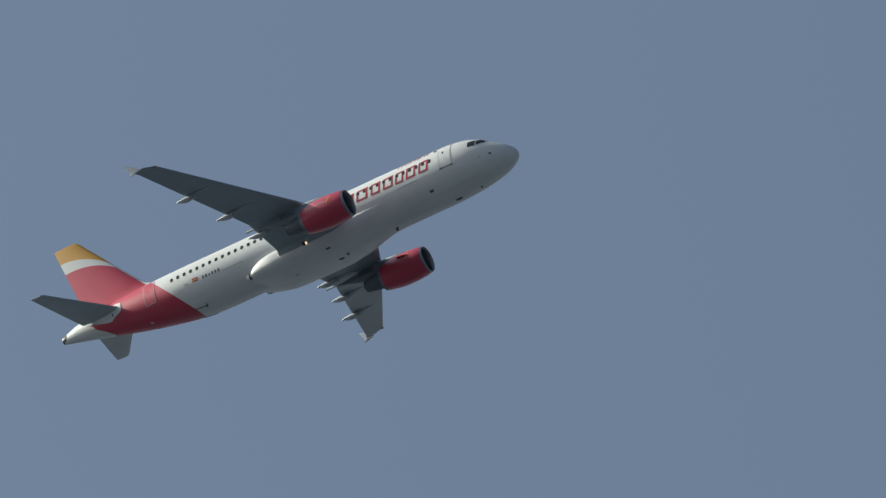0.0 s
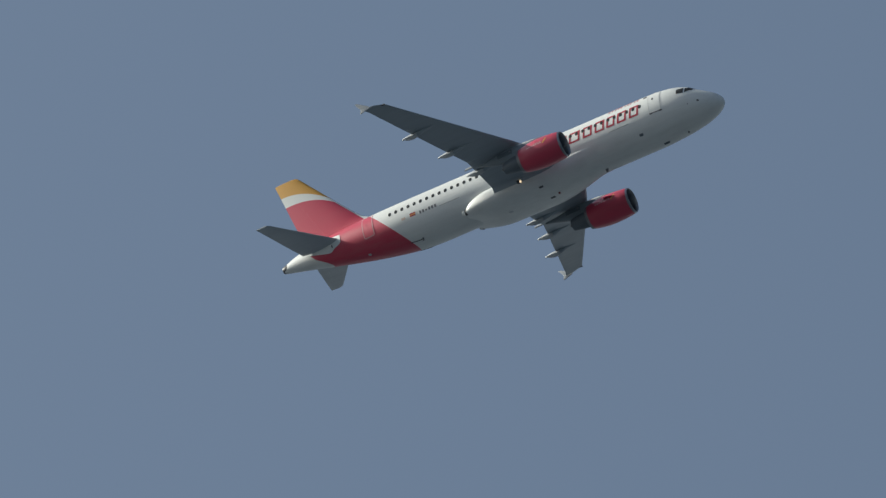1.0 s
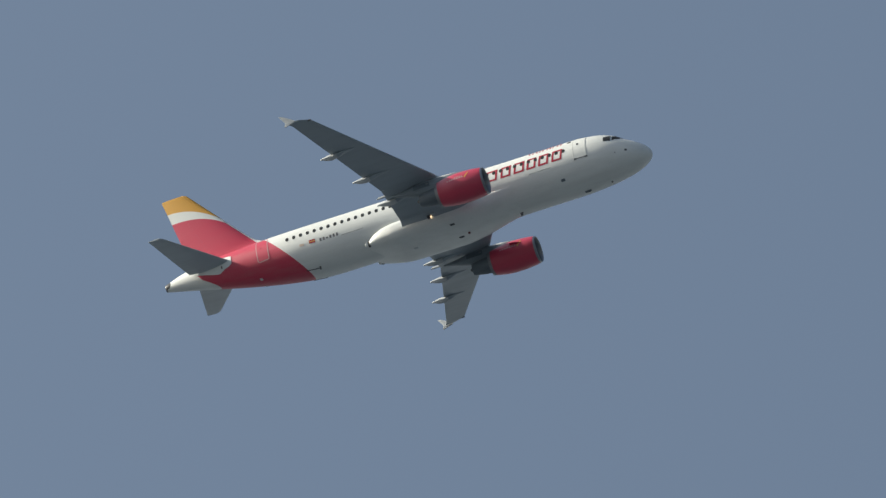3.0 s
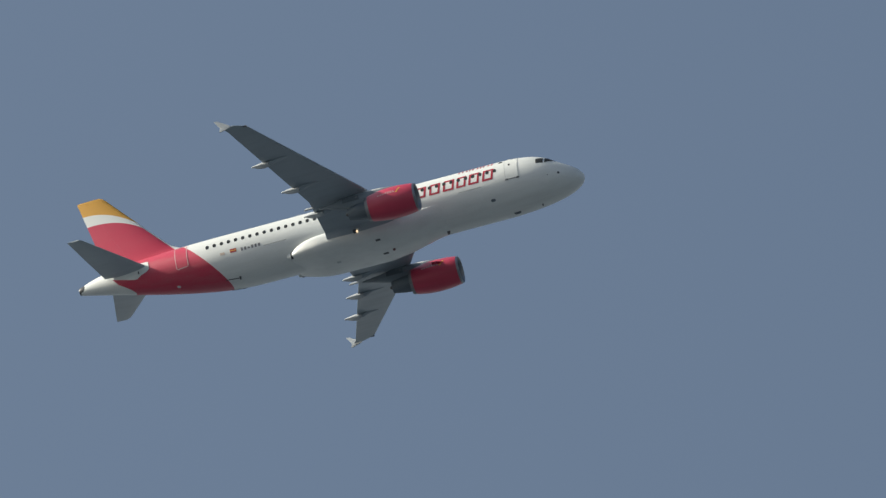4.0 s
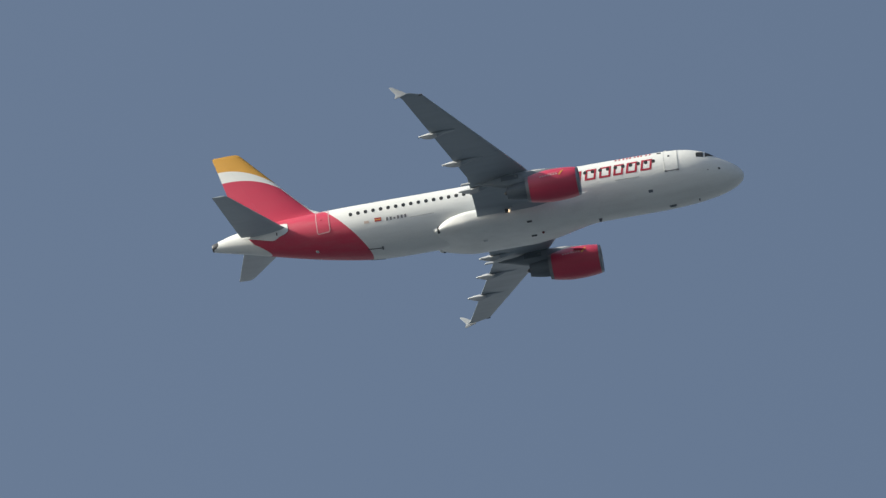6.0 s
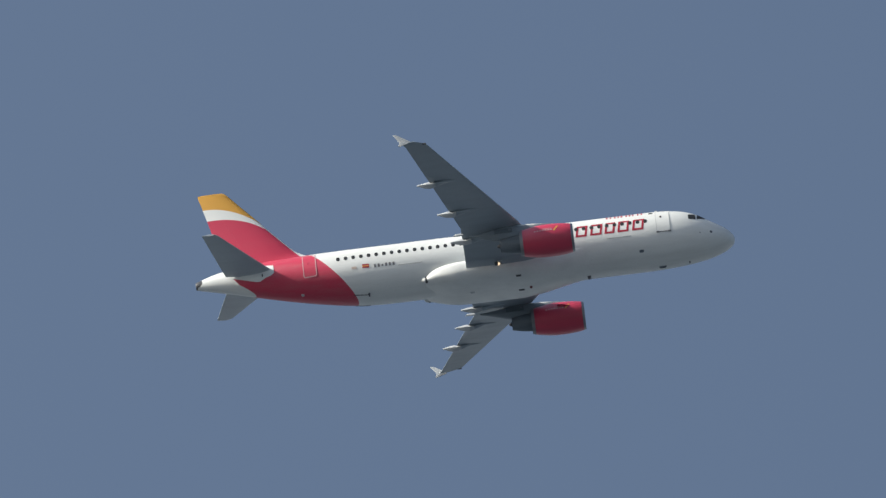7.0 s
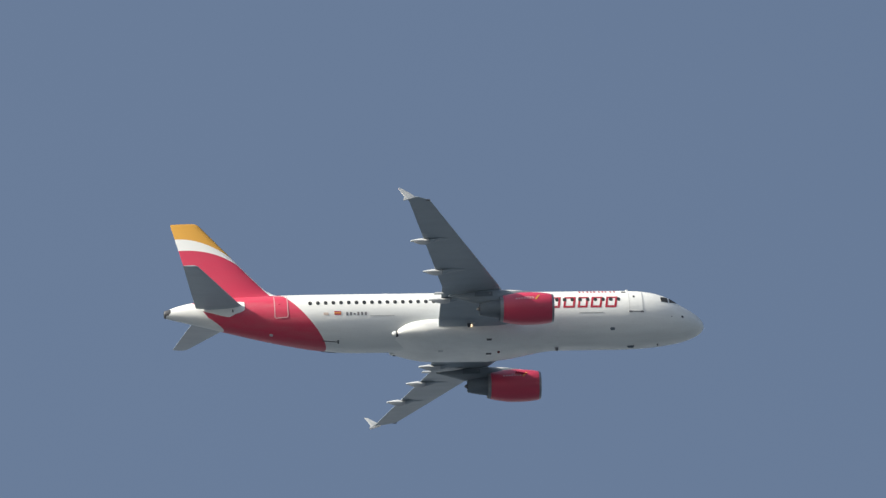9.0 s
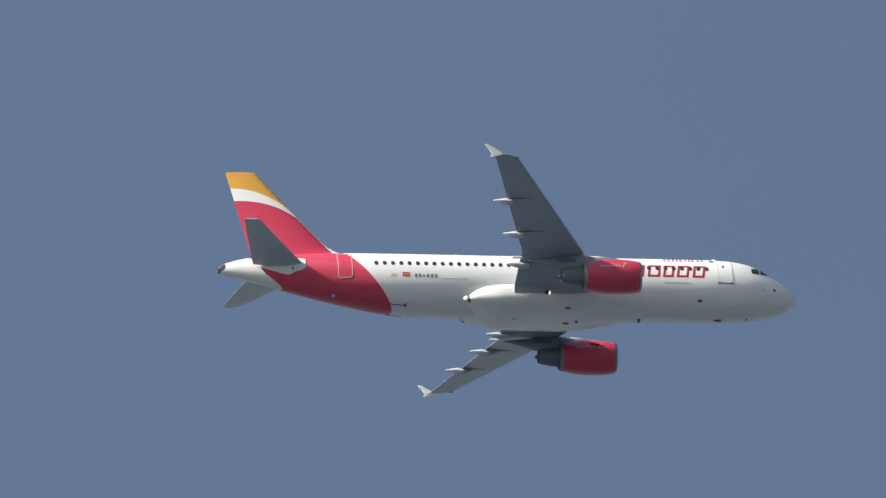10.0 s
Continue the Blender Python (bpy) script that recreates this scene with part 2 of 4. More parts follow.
M_LAMP = glow("lit_lamp", (1.0, 0.72, 0.45), 0.95)
M_BEACON = surface("red_lens", (0.15, 0.025, 0.028), 0.3, grime=0.0)


def ground_material():
    m = bpy.data.materials.new("haze_blue_fields")
    m.use_nodes = True
    nt = m.node_tree
    b = nt.nodes["Principled BSDF"]
    co = nt.nodes.new("ShaderNodeTexCoord")
    big = node(nt, "ShaderNodeTexVoronoi", Scale=0.004)
    small = node(nt, "ShaderNodeTexNoise", Scale=0.05, Detail=8.0)
    for n in (big, small):
        nt.links.new(co.outputs["Object"], n.inputs["Vector"])
    # blue cast of the fields: haze light from the air above, put into the colour
    c = blend(nt, mth(nt, "MULTIPLY", big.outputs["Color"], 1.0), (0.045, 0.060, 0.080), (0.066, 0.087, 0.114))
    c = blend(nt, mth(nt, "MULTIPLY", small.outputs["Fac"], 0.4), c, (0.030, 0.042, 0.050))
    # added pale ring round the darker fields, unseen: lights undersides like a hazy horizon
    out = nt.nodes.new("ShaderNodeVectorMath")
    out.operation = "LENGTH"
    nt.links.new(co.outputs["Object"], out.inputs[0])
    far = node(nt, "ShaderNodeMapRange", From_Min=2300.0, From_Max=3600.0, To_Min=0.0, To_Max=1.0)
    nt.links.new(mth(nt, "ADD", out.outputs["Value"], mth(nt, "MULTIPLY", small.outputs["Fac"], 600.0)), far.inputs["Value"])
    c = blend(nt, far.outputs["Result"], c, (0.28, 0.30, 0.32))
    nt.links.new(c, b.inputs["Base Color"])
    b.inputs["Roughness"].default_value = 0.95
    return m


# ---- ground ----
def link_mesh(name, bm, material):
    me = bpy.data.meshes.new(name)
    bm.normal_update()
    for e in bm.edges:
        if len(e.link_faces) == 2 and e.calc_face_angle(0) > radians(38):
            e.smooth = False
    for f in bm.faces:
        f.smooth = True
    bm.to_mesh(me)
    bm.free()
    me.materials.append(material)
    return new(name, me)


def build_ground():
    bm = bmesh.new()
    n, half = 40, 15000.0
    rows = [[bm.verts.new((half * (2 * i / n - 1), half * (2 * j / n - 1), 0.0)) for i in range(n + 1)] for j in range(n + 1)]
    for j in range(n):
        for i in range(n):
            bm.faces.new((rows[j][i], rows[j][i + 1], rows[j + 1][i + 1], rows[j + 1][i]))
    ob = link_mesh("ground", bm, ground_material())
    tagged(ob, "flat unseen ground of haze-blue fields with an added pale ring that lights the undersides", "ground", kind="structure")


build_ground()


# ---- the airliner: station s runs aft from the nose, y to port, z up ----
def P(s, y, z):
    return (17.0 - s, y, z)


def part(name, bm, material, parent, label=""):
    ob = link_mesh(name, bm, material)
    ob.parent = parent
    if label:
        ob["label"] = label
    return ob


def loft(rings, closed=True, caps=True):
    """A skin over rings of equally many points."""
    bm = bmesh.new()
    vs = [[bm.verts.new(p) for p in ring] for ring in rings]
    n = len(vs[0])
    for a, b in zip(vs, vs[1:]):
        for i in range(n if closed else n - 1):
            j = (i + 1) % n
            bm.faces.new((a[i], a[j], b[j], b[i]))
    if caps:
        bm.faces.new(vs[0][::-1])
        bm.faces.new(vs[-1])
    bmesh.ops.recalc_face_normals(bm, faces=bm.faces[:])
    return bm


def smooth_table(rows, s):
    """Monotone cubic through the rows' columns at s."""
    k = 0
    while k < len(rows) - 2 and s > rows[k + 1][0]:
        k += 1
    out = []
    for c in range(1, len(rows[0])):
        def d(i):
            return (rows[i + 1][c] - rows[i][c]) / (rows[i + 1][0] - rows[i][0])

        def m(i):
            if i == 0:
                return d(0)
            if i == len(rows) - 1:
                return d(i - 1)
            a, b = d(i - 1), d(i)
            return 0.0 if a * b <= 0 else 2 * a * b / (a + b)
        h = rows[k + 1][0] - rows[k][0]
        u = min(1.0, max(0.0, (s - rows[k][0]) / h))
        out.append((2 * u ** 3 - 3 * u * u + 1) * rows[k][c] + (u ** 3 - 2 * u * u + u) * h * m(k)
                   + (3 * u * u - 2 * u ** 3) * rows[k + 1][c] + (u ** 3 - u * u) * h * m(k + 1))
    return out


# station, crown height, keel height, half width
FUSELAGE = [(0, -.50, -.62, 0.06), (.05, -.34, -.79, .24), (.15, -.18, -.95, .41), (.4, .10, -1.15, .67), (.8, .40, -1.36, .96), (1.3, .71, -1.54, 1.21),
            (1.9, 1.09, -1.70, 1.44), (2.5, 1.49, -1.81, 1.61), (3.1, 1.74, -1.90, 1.74), (3.8, 1.92, -1.97, 1.84), (4.7, 2.03, -2.03, 1.92), (5.8, 2.07, -2.07, 1.965),
            (7, 2.07, -2.07, 1.975), (24, 2.07, -2.07, 1.975), (25.5, 2.07, -2.02, 1.96), (27, 2.07, -1.86, 1.91), (29, 2.07, -1.5, 1.74), (31, 2.05, -1.06, 1.48),
            (33, 1.98, -.56, 1.15), (35, 1.80, -.03, .80), (36.3, 1.56, .30, .54), (37.2, 1.28, .52, .34), (37.5, 1.18, .60, .27)]


def skin(s, angle, off=0.0):
    """A place on the fuselage; angle in degrees up from the starboard side, off outwards."""
    top, low, w = smooth_table(FUSELAGE, s)
    h, a = (top - low) / 2, radians(angle)
    return P(s, -(w + off) * math.cos(a), (top + low) / 2 + (h + off) * math.sin(a))


def angle_at(s, z):
    top, low, _ = smooth_table(FUSELAGE, s)
    return math.degrees(math.asin(max(-1, min(1, (z - (top + low) / 2) / ((top - low) / 2)))))


def build_fuselage(plane):
    stations = [0.0, .02, .05, .1, .15, .25, .4, .6, .8, 1.05, 1.3, 1.6, 1.9, 2.2, 2.5, 2.8, 3.1, 3.45, 3.8, 4.25, 4.7, 5.2, 5.8, 6.4, 7.0]
    stations += [7 + 17 * i / 20 for i in range(1, 21)] + [24 + 13.5 * i / 40 for i in range(1, 41)]
    rings = [[skin(s, 360 * i / 72) for i in range(72)] for s in stations]
    return part("fuselage", loft(rings), M_SKIN, plane, "white airliner fuselage with a swept red tail section")


def side(angle, starboard):
    return angle if starboard else 180.0 - angle


def patch_bm(s0, s1, a0, a1, off=0.02, ns=2, na=4, bm=None, starboard=True, rim=True):
    """A thin plate that follows the skin from s0 to s1 and from angle a0 to a1."""
    bm = bm or bmesh.new()
    low, high = (a if isinstance(a, tuple) else (a, a) for a in (a0, a1))

    def turn(i, j):
        lo, hi = low[0] + (low[1] - low[0]) * i / ns, high[0] + (high[1] - high[0]) * i / ns
        return side(lo + (hi - lo) * j / na, starboard)
    grid = [[bm.verts.new(skin(s0 + (s1 - s0) * i / ns, turn(i, j), off)) for j in range(na + 1)] for i in range(ns + 1)]
    for i in range(ns):
        for j in range(na):
            q = (grid[i][j], grid[i + 1][j], grid[i + 1][j + 1], grid[i][j + 1])
            bm.faces.new(q if starboard else q[::-1])
    if rim:
        edge = [(i, 0) for i in range(ns)] + [(ns, j) for j in range(na)] + [(i, na) for i in range(ns, 0, -1)] + [(0, j) for j in range(na, 0, -1)]
        deep = {}
        for i, j in edge:
            deep[i, j] = bm.verts.new(skin(s0 + (s1 - s0) * i / ns, turn(i, j), -0.02))
        for (i, j), (k, l) in zip(edge, edge[1:] + edge[:1]):
            bm.faces.new((grid[i][j], deep[i, j], deep[k, l], grid[k][l]))
        bmesh.ops.recalc_face_normals(bm, faces=bm.faces[:])
    return bm


def oval_bm(s, z, ws, hz, off=0.018, starboard=True, power=2.6):
    """A rounded pane on the skin with a shallow rim."""
    bm = bmesh.new()
    n = 14
    a_mid = angle_at(s, z)
    top, low, _ = smooth_table(FUSELAGE, s)
    half_a = math.degrees(hz / 2 / ((top - low) / 2)) / max(0.25, math.cos(radians(a_mid)))

    def at(r, o):
        out = []
        for i in range(n):
            t = 2 * math.pi * i / n
            c, d = math.cos(t), math.sin(t)
            x = math.copysign(abs(c) ** (2 / power), c) * r
            y = math.copysign(abs(d) ** (2 / power), d) * r
            out.append(skin(s + x * ws / 2, side(a_mid + y * half_a, starboard), o))
        return out
    outer, inner = [bm.verts.new(p) for p in at(1.0, -0.01)], [bm.verts.new(p) for p in at(0.86, off)]
    for i in range(n):
        j = (i + 1) % n
        bm.faces.new((outer[i], outer[j], inner[j], inner[i]))
    bm.faces.new(inner)
    bmesh.ops.recalc_face_normals(bm, faces=bm.faces[:])
    return bm


def box_bm(s, y, z, ds, dy, dz, taper=0.8):
    """A small fitting, narrower at its free end."""
    bm = bmesh.new()
    for k, f in ((0, 1.0), (1, taper)):
        for a, b in ((-1, -1), (1, -1), (1, 1), (-1, 1)):
            bm.verts.new(P(s + a * ds / 2 * f, y + b * dy / 2 * f, z + dz * k))
    bm.verts.ensure_lookup_table()
    v = bm.verts
    for q in ((0, 1, 2, 3), (4, 5, 6, 7), (0, 1, 5, 4), (1, 2, 6, 5), (2, 3, 7, 6), (3, 0, 4, 7)):
        bm.faces.new([v[i] for i in q])
    bmesh.ops.recalc_face_normals(bm, faces=bm.faces[:])
    bmesh.ops.bevel(bm, geom=bm.edges[:], offset=min(ds, dy, abs(dz)) * 0.15, segments=1, affect="EDGES")
    return bm


def rounded_frame(s0, s1, z0, z1, stroke, off, starboard, radius=0.16):
    """A closed seam on the skin: an upright rectangle with rounded corners."""
    mid = ((s0 + s1) / 2, (z0 + z1) / 2)

    def loop(shrink):
        hw, hz, r = (s1 - s0) / 2 - shrink, (z1 - z0) / 2 - shrink, max(0.02, radius - shrink)
        pts = []
        for cx, cz, start in ((1, 1, 0), (-1, 1, 90), (-1, -1, 180), (1, -1, 270)):
            for k in range(6):
                a = radians(start + 18 * k)
                pts.append((cx * (hw - r) + r * math.cos(a), cz * (hz - r) + r * math.sin(a)))
        full = []
        for p, q in zip(pts, pts[1:] + pts[:1]):
            n = max(1, round(math.hypot(q[0] - p[0], q[1] - p[1]) / (hz / 4)))
            full += [(p[0] + (q[0] - p[0]) * i / n, p[1] + (q[1] - p[1]) * i / n) for i in range(n)]
        return [skin(mid[0] + x, side(angle_at(mid[0] + x, mid[1] + z), starboard), off) for x, z in full]
    bm = bmesh.new()
    outer, inner = [bm.verts.new(p) for p in loop(0.0)], [bm.verts.new(p) for p in loop(stroke)]
    for i in range(len(outer)):
        j = (i + 1) % len(outer)
        bm.faces.new((outer[i], outer[j], inner[j], inner[i]))
    return bm


def bar_bm(s0, s1, z0, z1, starboard, off=0.012, bm=None):
    """A plain upright bar of paint on the skin."""
    mid = (s0 + s1) / 2
    return patch_bm(s0, s1, angle_at(mid, z0), angle_at(mid, z1), off, 2, 3, bm=bm, starboard=starboard, rim=False)


def slanted_block(s0, s1, z0, z1, stroke, lean, starboard, off=0.012):
    """A leaning hollow block of paint on the skin."""
    bm = bmesh.new()

    def stripe(sa, sb, za, zb, n):
        rows = []
        for k in range(n + 1):
            z = za + (zb - za) * k / n
            shift = -lean * (z - z0) / (z1 - z0)
            rows.append([bm.verts.new(skin(s + shift, side(angle_at(s + shift, z), starboard), off)) for s in spread(sa, sb, 4)])
        for p, q in zip(rows, rows[1:]):
            for a, b, c, d in zip(p, p[1:], q[1:], q):
                bm.faces.new((a, b, c, d) if starboard else (d, c, b, a))
    stripe(s0, s0 + stroke, z0, z1, 6)
    stripe(s1 - stroke, s1, z0, z1, 6)
    for z in (z0, z1 - stroke):
        stripe(s0 + stroke, s1 - stroke, z, z + stroke, 2)
    bmesh.ops.remove_doubles(bm, verts=bm.verts[:], dist=1e-4)
    return bm


def dress_fuselage(fus):
    for starboard in (True, False):
        # cabin windows, one frame bay apart
        n = 41
        for i in range(n):
            s = 6.04 + (27.55 - 6.04) * i / (n - 1)
            part("window", oval_bm(s, 0.70, 0.27, 0.36, starboard=starboard), M_GLASS, fus, "dark oval cabin window" if i == 0 else "")
        # doors
        for s0, s1, z0, z1, seam, wide in ((4.36, 5.30, -0.28, 1.68, M_INK, 0.03), (29.12, 30.02, -0.28, 1.62, M_LINE, 0.062)):
            mid = (s0 + s1) / 2
            a0, a1 = angle_at(mid, z0), angle_at(mid, z1)
            door = part("door", patch_bm(s0, s1, a0, a1, 0.015, 3, 10, starboard=starboard), M_SKIN, fus, "closed cabin door flush with the hull")
            white_seam = M_SEAM if s0 > 20 else M_LINE
            part("door_seam", rounded_frame(s0 - wide / 2, s1 + wide / 2, z0 - 0.03, z1, wide, 0.022, starboard), white_seam, door, "thin painted outline round the door")
            if s0 < 20:
                part("door_sill", patch_bm(s0, s1, a0 - 1.5, a0, 0.026, 3, 1, starboard=starboard), M_INK, door)
                for a in (s0 - 0.04, s1 - 0.16):
                    part("sill_corner", patch_bm(a, a + 0.2, a0 - 2.4, a0 + 0.6, 0.032, 1, 1, starboard=starboard), M_INK, door)
            part("door_window", oval_bm(mid + 0.12, 0.95 if s0 < 20 else 0.80, 0.16, 0.2, 0.03, starboard), M_GLASS if s0 < 20 else M_RED, door)
        # the brand's place as plain red blocks
        for s0, s1 in ((6.24, 7.02), (7.28, 8.05), (8.26, 8.95), (9.15, 9.95), (10.20, 10.97), (11.25, 12.15), (12.4, 13.1)):
            part("marking", slanted_block(s0, s1, 0.0, 0.94, 0.15, 0.16, starboard), M_MARK, fus, "plain red block marking on the hull")
        for s0, wide in ((6.20, .10), (6.46, .10), (6.80, .10), (7.02, .11), (7.26, .10), (7.58, .12), (7.82, .10), (8.06, .11), (8.36, .10), (8.62, .11)):
            part("marking", bar_bm(s0, s0 + wide, 1.41, 1.72, starboard), M_MARK, fus)
        # flag, emblem and registration bars
        for s0, s1, z0, z1, mat in ((25.44, 25.91, -0.135, -0.03, M_MARK), (25.44, 25.91, -0.205, -0.135, M_GOLD), (25.44, 25.91, -0.31, -0.205, M_MARK),
                                    (26.32, 26.66, -0.30, -0.12, M_TAN)):
            part("flag_stripe" if s0 < 26 else "emblem", patch_bm(s0, s1, angle_at(s0, z0), angle_at(s0, z1), 0.014, 1, 2, starboard=starboard), mat, fus)
        for i in range(6):
            s0 = 23.66 + i * 0.26
            tall = (0.04, 0.16) if i == 3 else (0.0, 0.24)
            part("registration_bar", patch_bm(s0, s0 + 0.135, angle_at(s0, -0.36 + tall[0]), angle_at(s0, -0.36 + tall[1]), 0.014, 1, 2, starboard=starboard), M_INK, fus)
        for s0, s1, z in ((21.72, 23.42, -0.40), (7.15, 8.85, -0.37)):
            part("pale_line", patch_bm(s0, s1, angle_at(s0, z - 0.022), angle_at(s0, z + 0.022), 0.014, 4, 1, starboard=starboard), M_LINE, fus)
        # small dark ports and plates
        for s, z, w, h, mat in ((6.52, -1.41, 0.34, 0.17, M_STEEL), (1.58, -0.48, 0.17, 0.17, M_BLACK), (5.62, 1.50, 0.34, 0.17, M_GLASS), (30.27, -1.12, 0.24, 0.085, M_PALE), (2.35, -0.55, 0.08, 0.08, M_INK)):
            part("port", oval_bm(s, z, w, h, 0.02, starboard, 4.0), mat, fus)
        # cockpit glazing: side panes and windscreen
        for s0, s1, low, high in ((2.55, 3.05, (25, 22), (50, 38)), (1.93, 2.44, (46, 27), (60, 53)), (1.88, 2.34, (66, 60), (88, 88))):
            part("windscreen_pane", patch_bm(s0, s1, low, high, 0.02, 4, 6, starboard=starboard), M_GLASS, fus, "dark cockpit window")
        apron = [(32.08, -4, 22), (32.3, -11, 24), (32.7, -17, 26), (33.2, -29, 26), (33.6, -27, 26), (34.0, -23, 26), (34.7, -15, 26), (35.35, -3, 22)]
        bm = bmesh.new()
        rows = [[bm.verts.new(skin(s, side(lo + (hi - lo) * j / 6, starboard), 0.03)) for j in range(7)] for s, (lo, hi) in ((s, smooth_table(apron, s)) for s in spread(32.08, 35.35, 16))]
        for p, q in zip(rows, rows[1:]):
            for j in range(6):
                bm.faces.new((p[j], q[j], q[j + 1], p[j + 1]) if starboard else (p[j + 1], q[j + 1], q[j], p[j]))
        apron_plate = part("tailplane_apron", bm, M_WHITE, fus, "white plate round the tailplane root")
        part("slot", patch_bm(32.86, 32.95, -13, -4, 0.045, 1, 2, starboard=starboard), M_BLACK, apron_plate)
        part("drain_line", patch_bm(25.70, 26.75, -66.5, -65, 0.03, 4, 1, starboard=starboard), M_BLACK, fus)
    # aerials and masts
    for s, up, h, ds, mat in ((5.25, True, 0.35, 0.30, M_WHITE), (22.1, True, 0.30, 0.35, M_WHITE), (10.36, False, 0.30, 0.26, M_INK), (5.2, False, 0.12, 0.55, M_STEEL), (3.3, False, 0.14, 0.12, M_INK)):
        top, low, _ = smooth_table(FUSELAGE, s)
        part("blade_aerial", box_bm(s, 0, (top - 0.03) if up else (low + 0.03), ds, 0.07 if h > 0.2 else 0.22, h if up else -h, 0.6), mat, fus)
    part("drain_mast", box_bm(25.66, -0.88, -1.74, 0.14, 0.1, -0.28, 0.7), M_BLACK, fus)
    rings = [[P(s, r * math.cos(2 * math.pi * i / 20), 0.89 + z + r * math.sin(2 * math.pi * i / 20)) for i in range(20)] for s, r, z in ((37.16, .355, .035), (37.3, .335, .02), (37.56, .275, 0), (37.62, .235, 0), (37.45, .2, 0))]
    part("exhaust_ring", loft(rings), M_BLACK, fus, "dark metal exhaust at the tail cone")


def fairing_point(s, angle):
    """A place on the root fairing at station s; angle in radians, from port upwards."""
    table = [(15, -0.60, -2.41, 2.30), (18.2, -0.50, -2.41, 2.30), (19.4, -0.54, -2.38, 2.26), (20.3, -0.64, -2.25, 2.12),
             (21.0, -0.86, -2.08, 1.92), (21.45, -1.14, -1.95, 1.70), (21.68, -1.40, -1.86, 1.56)]
    swell = [(10.0, 0.0), (10.9, 0.14), (11.5, 0.32), (12.4, 0.58), (13.6, 0.84), (15.0, 1.0)]
    top, low, w = smooth_table(table, max(s, 15.0))
    c, d = math.cos(angle), math.sin(angle)
    e = 0.62 if d > 0 else 0.78
    y = w * math.copysign(abs(c) ** e, c)
    z = (top + low) / 2 + (top - low) / 2 * math.copysign(abs(d) ** e, d)
    if s < 15.0:
        # ahead of the wing the bulge dies away into the round hull
        _, hull_low, hull_w = smooth_table(FUSELAGE, s)
        f = smooth_table(swell, s)[0]
        far = math.hypot(y, z)
        across, down = y / far, z / far
        hull = 1 / math.hypot(across / hull_w, down / hull_low)
        excess = far / hull - 1
        if excess > 0:
            excess = (excess + 0.004) * f ** (1 + 0.6 * abs(across)) - 0.004
        y, z = hull * (1 + excess) * across, hull * (1 + excess) * down
    return y, z


def fairing_side(s, z, sign):
    """The fairing's half width at height z on its flank."""
    hi, lo = math.radians(60), -math.radians(89)
    for _ in range(24):
        mid = (hi + lo) / 2
        if fairing_point(s, mid)[1] > z:
            hi = mid
        else:
            lo = mid
    return sign * fairing_point(s, (hi + lo) / 2)[0]


def build_belly(plane):
    rings = []
    for k in range(66):
        s = 10.0 + (21.68 - 10.0) * k / 65
        rings.append([P(s, *fairing_point(s, 2 * math.pi * i / 64)) for i in range(64)])
    belly = part("belly_fairing", loft(rings), M_WHITE, plane, "white bulging wing-root fairing under the hull")
    for s, y, ds, dy in ((15.2, -1.62, 0.38, 0.22), (15.12, 0.15, 0.42, 0.24), (18.5, -0.3, 0.36, 0.26)):
        part("vent", box_bm(s, y, -2.2 if y < -1 else -2.37, ds, dy, -0.07, 0.85), M_BLACK if s < 18 else M_PALE, belly)
    # each rear shoulder ends in a dark seal and a pale rounded tip
    for y in (-1.44, 1.44):
        def oval(s, k, y=y):
            return [P(s, y + 0.20 * k * math.cos(2 * math.pi * i / 20), -1.575 + 0.25 * k * math.sin(2 * math.pi * i / 20)) for i in range(20)]
        part("fairing_seal", loft([oval(s, k) for s, k in ((21.50, 0.9), (21.56, 1.0), (21.66, 1.0), (21.68, 0.9))]), M_BLACK, belly)
        part("fairing_tip", loft([oval(s, k) for s, k in ((21.68, 0.88), (21.76, 0.84), (21.86, 0.68), (21.93, 0.42), (21.96, 0.12))]), M_WHITE, belly, "pale rounded tip of the root fairing")
    rings = [[P(14.45 + r * math.cos(2 * math.pi * i / 12), r * math.sin(2 * math.pi * i / 12) - 0.1, z) for i in range(12)] for r, z in ((.10, -2.38), (.09, -2.46), (.05, -2.50))]
    part("beacon", loft(rings), M_BEACON, belly, "small red beacon lamp")


# ---- wings ----
def wing_le(y):
    return 14.80 + 0.529 * max(0.0, y - 6.2) - 0.44 * max(0.0, 6.2 - y) + 1.5 * max(0.0, y - 16.5)


def wing_te(y):
    return 18.74 + 0.29 * max(0.0, y - 6.4) + (0.25 * max(0.0, y - 16.45))


def wing_point(y, f, upper, sign):
    le, te = wing_le(y), wing_te(y)
    c = te - le
    k = min(1.0, max(0.0, (y - 1.9) / 15))
    thick = 0.145 - 0.035 * min(1.0, k * 3) - 0.02 * k
    z0 = -1.19 + 0.131 * (y - 1.81)
    up = (0.30 * (1 - k) + 0.08 * k) * (1 - f)
    t = 5 * thick * c * (0.2969 * math.sqrt(f) - 0.126 * f - 0.3516 * f * f + 0.2843 * f ** 3 - 0.1015 * f ** 4) + 0.006
    camber = 0.018 * c * 4 * f * (1 - f)
    return P(le + c * f, sign * y, z0 + up + camber + (1.15 * t if upper else -0.85 * t))


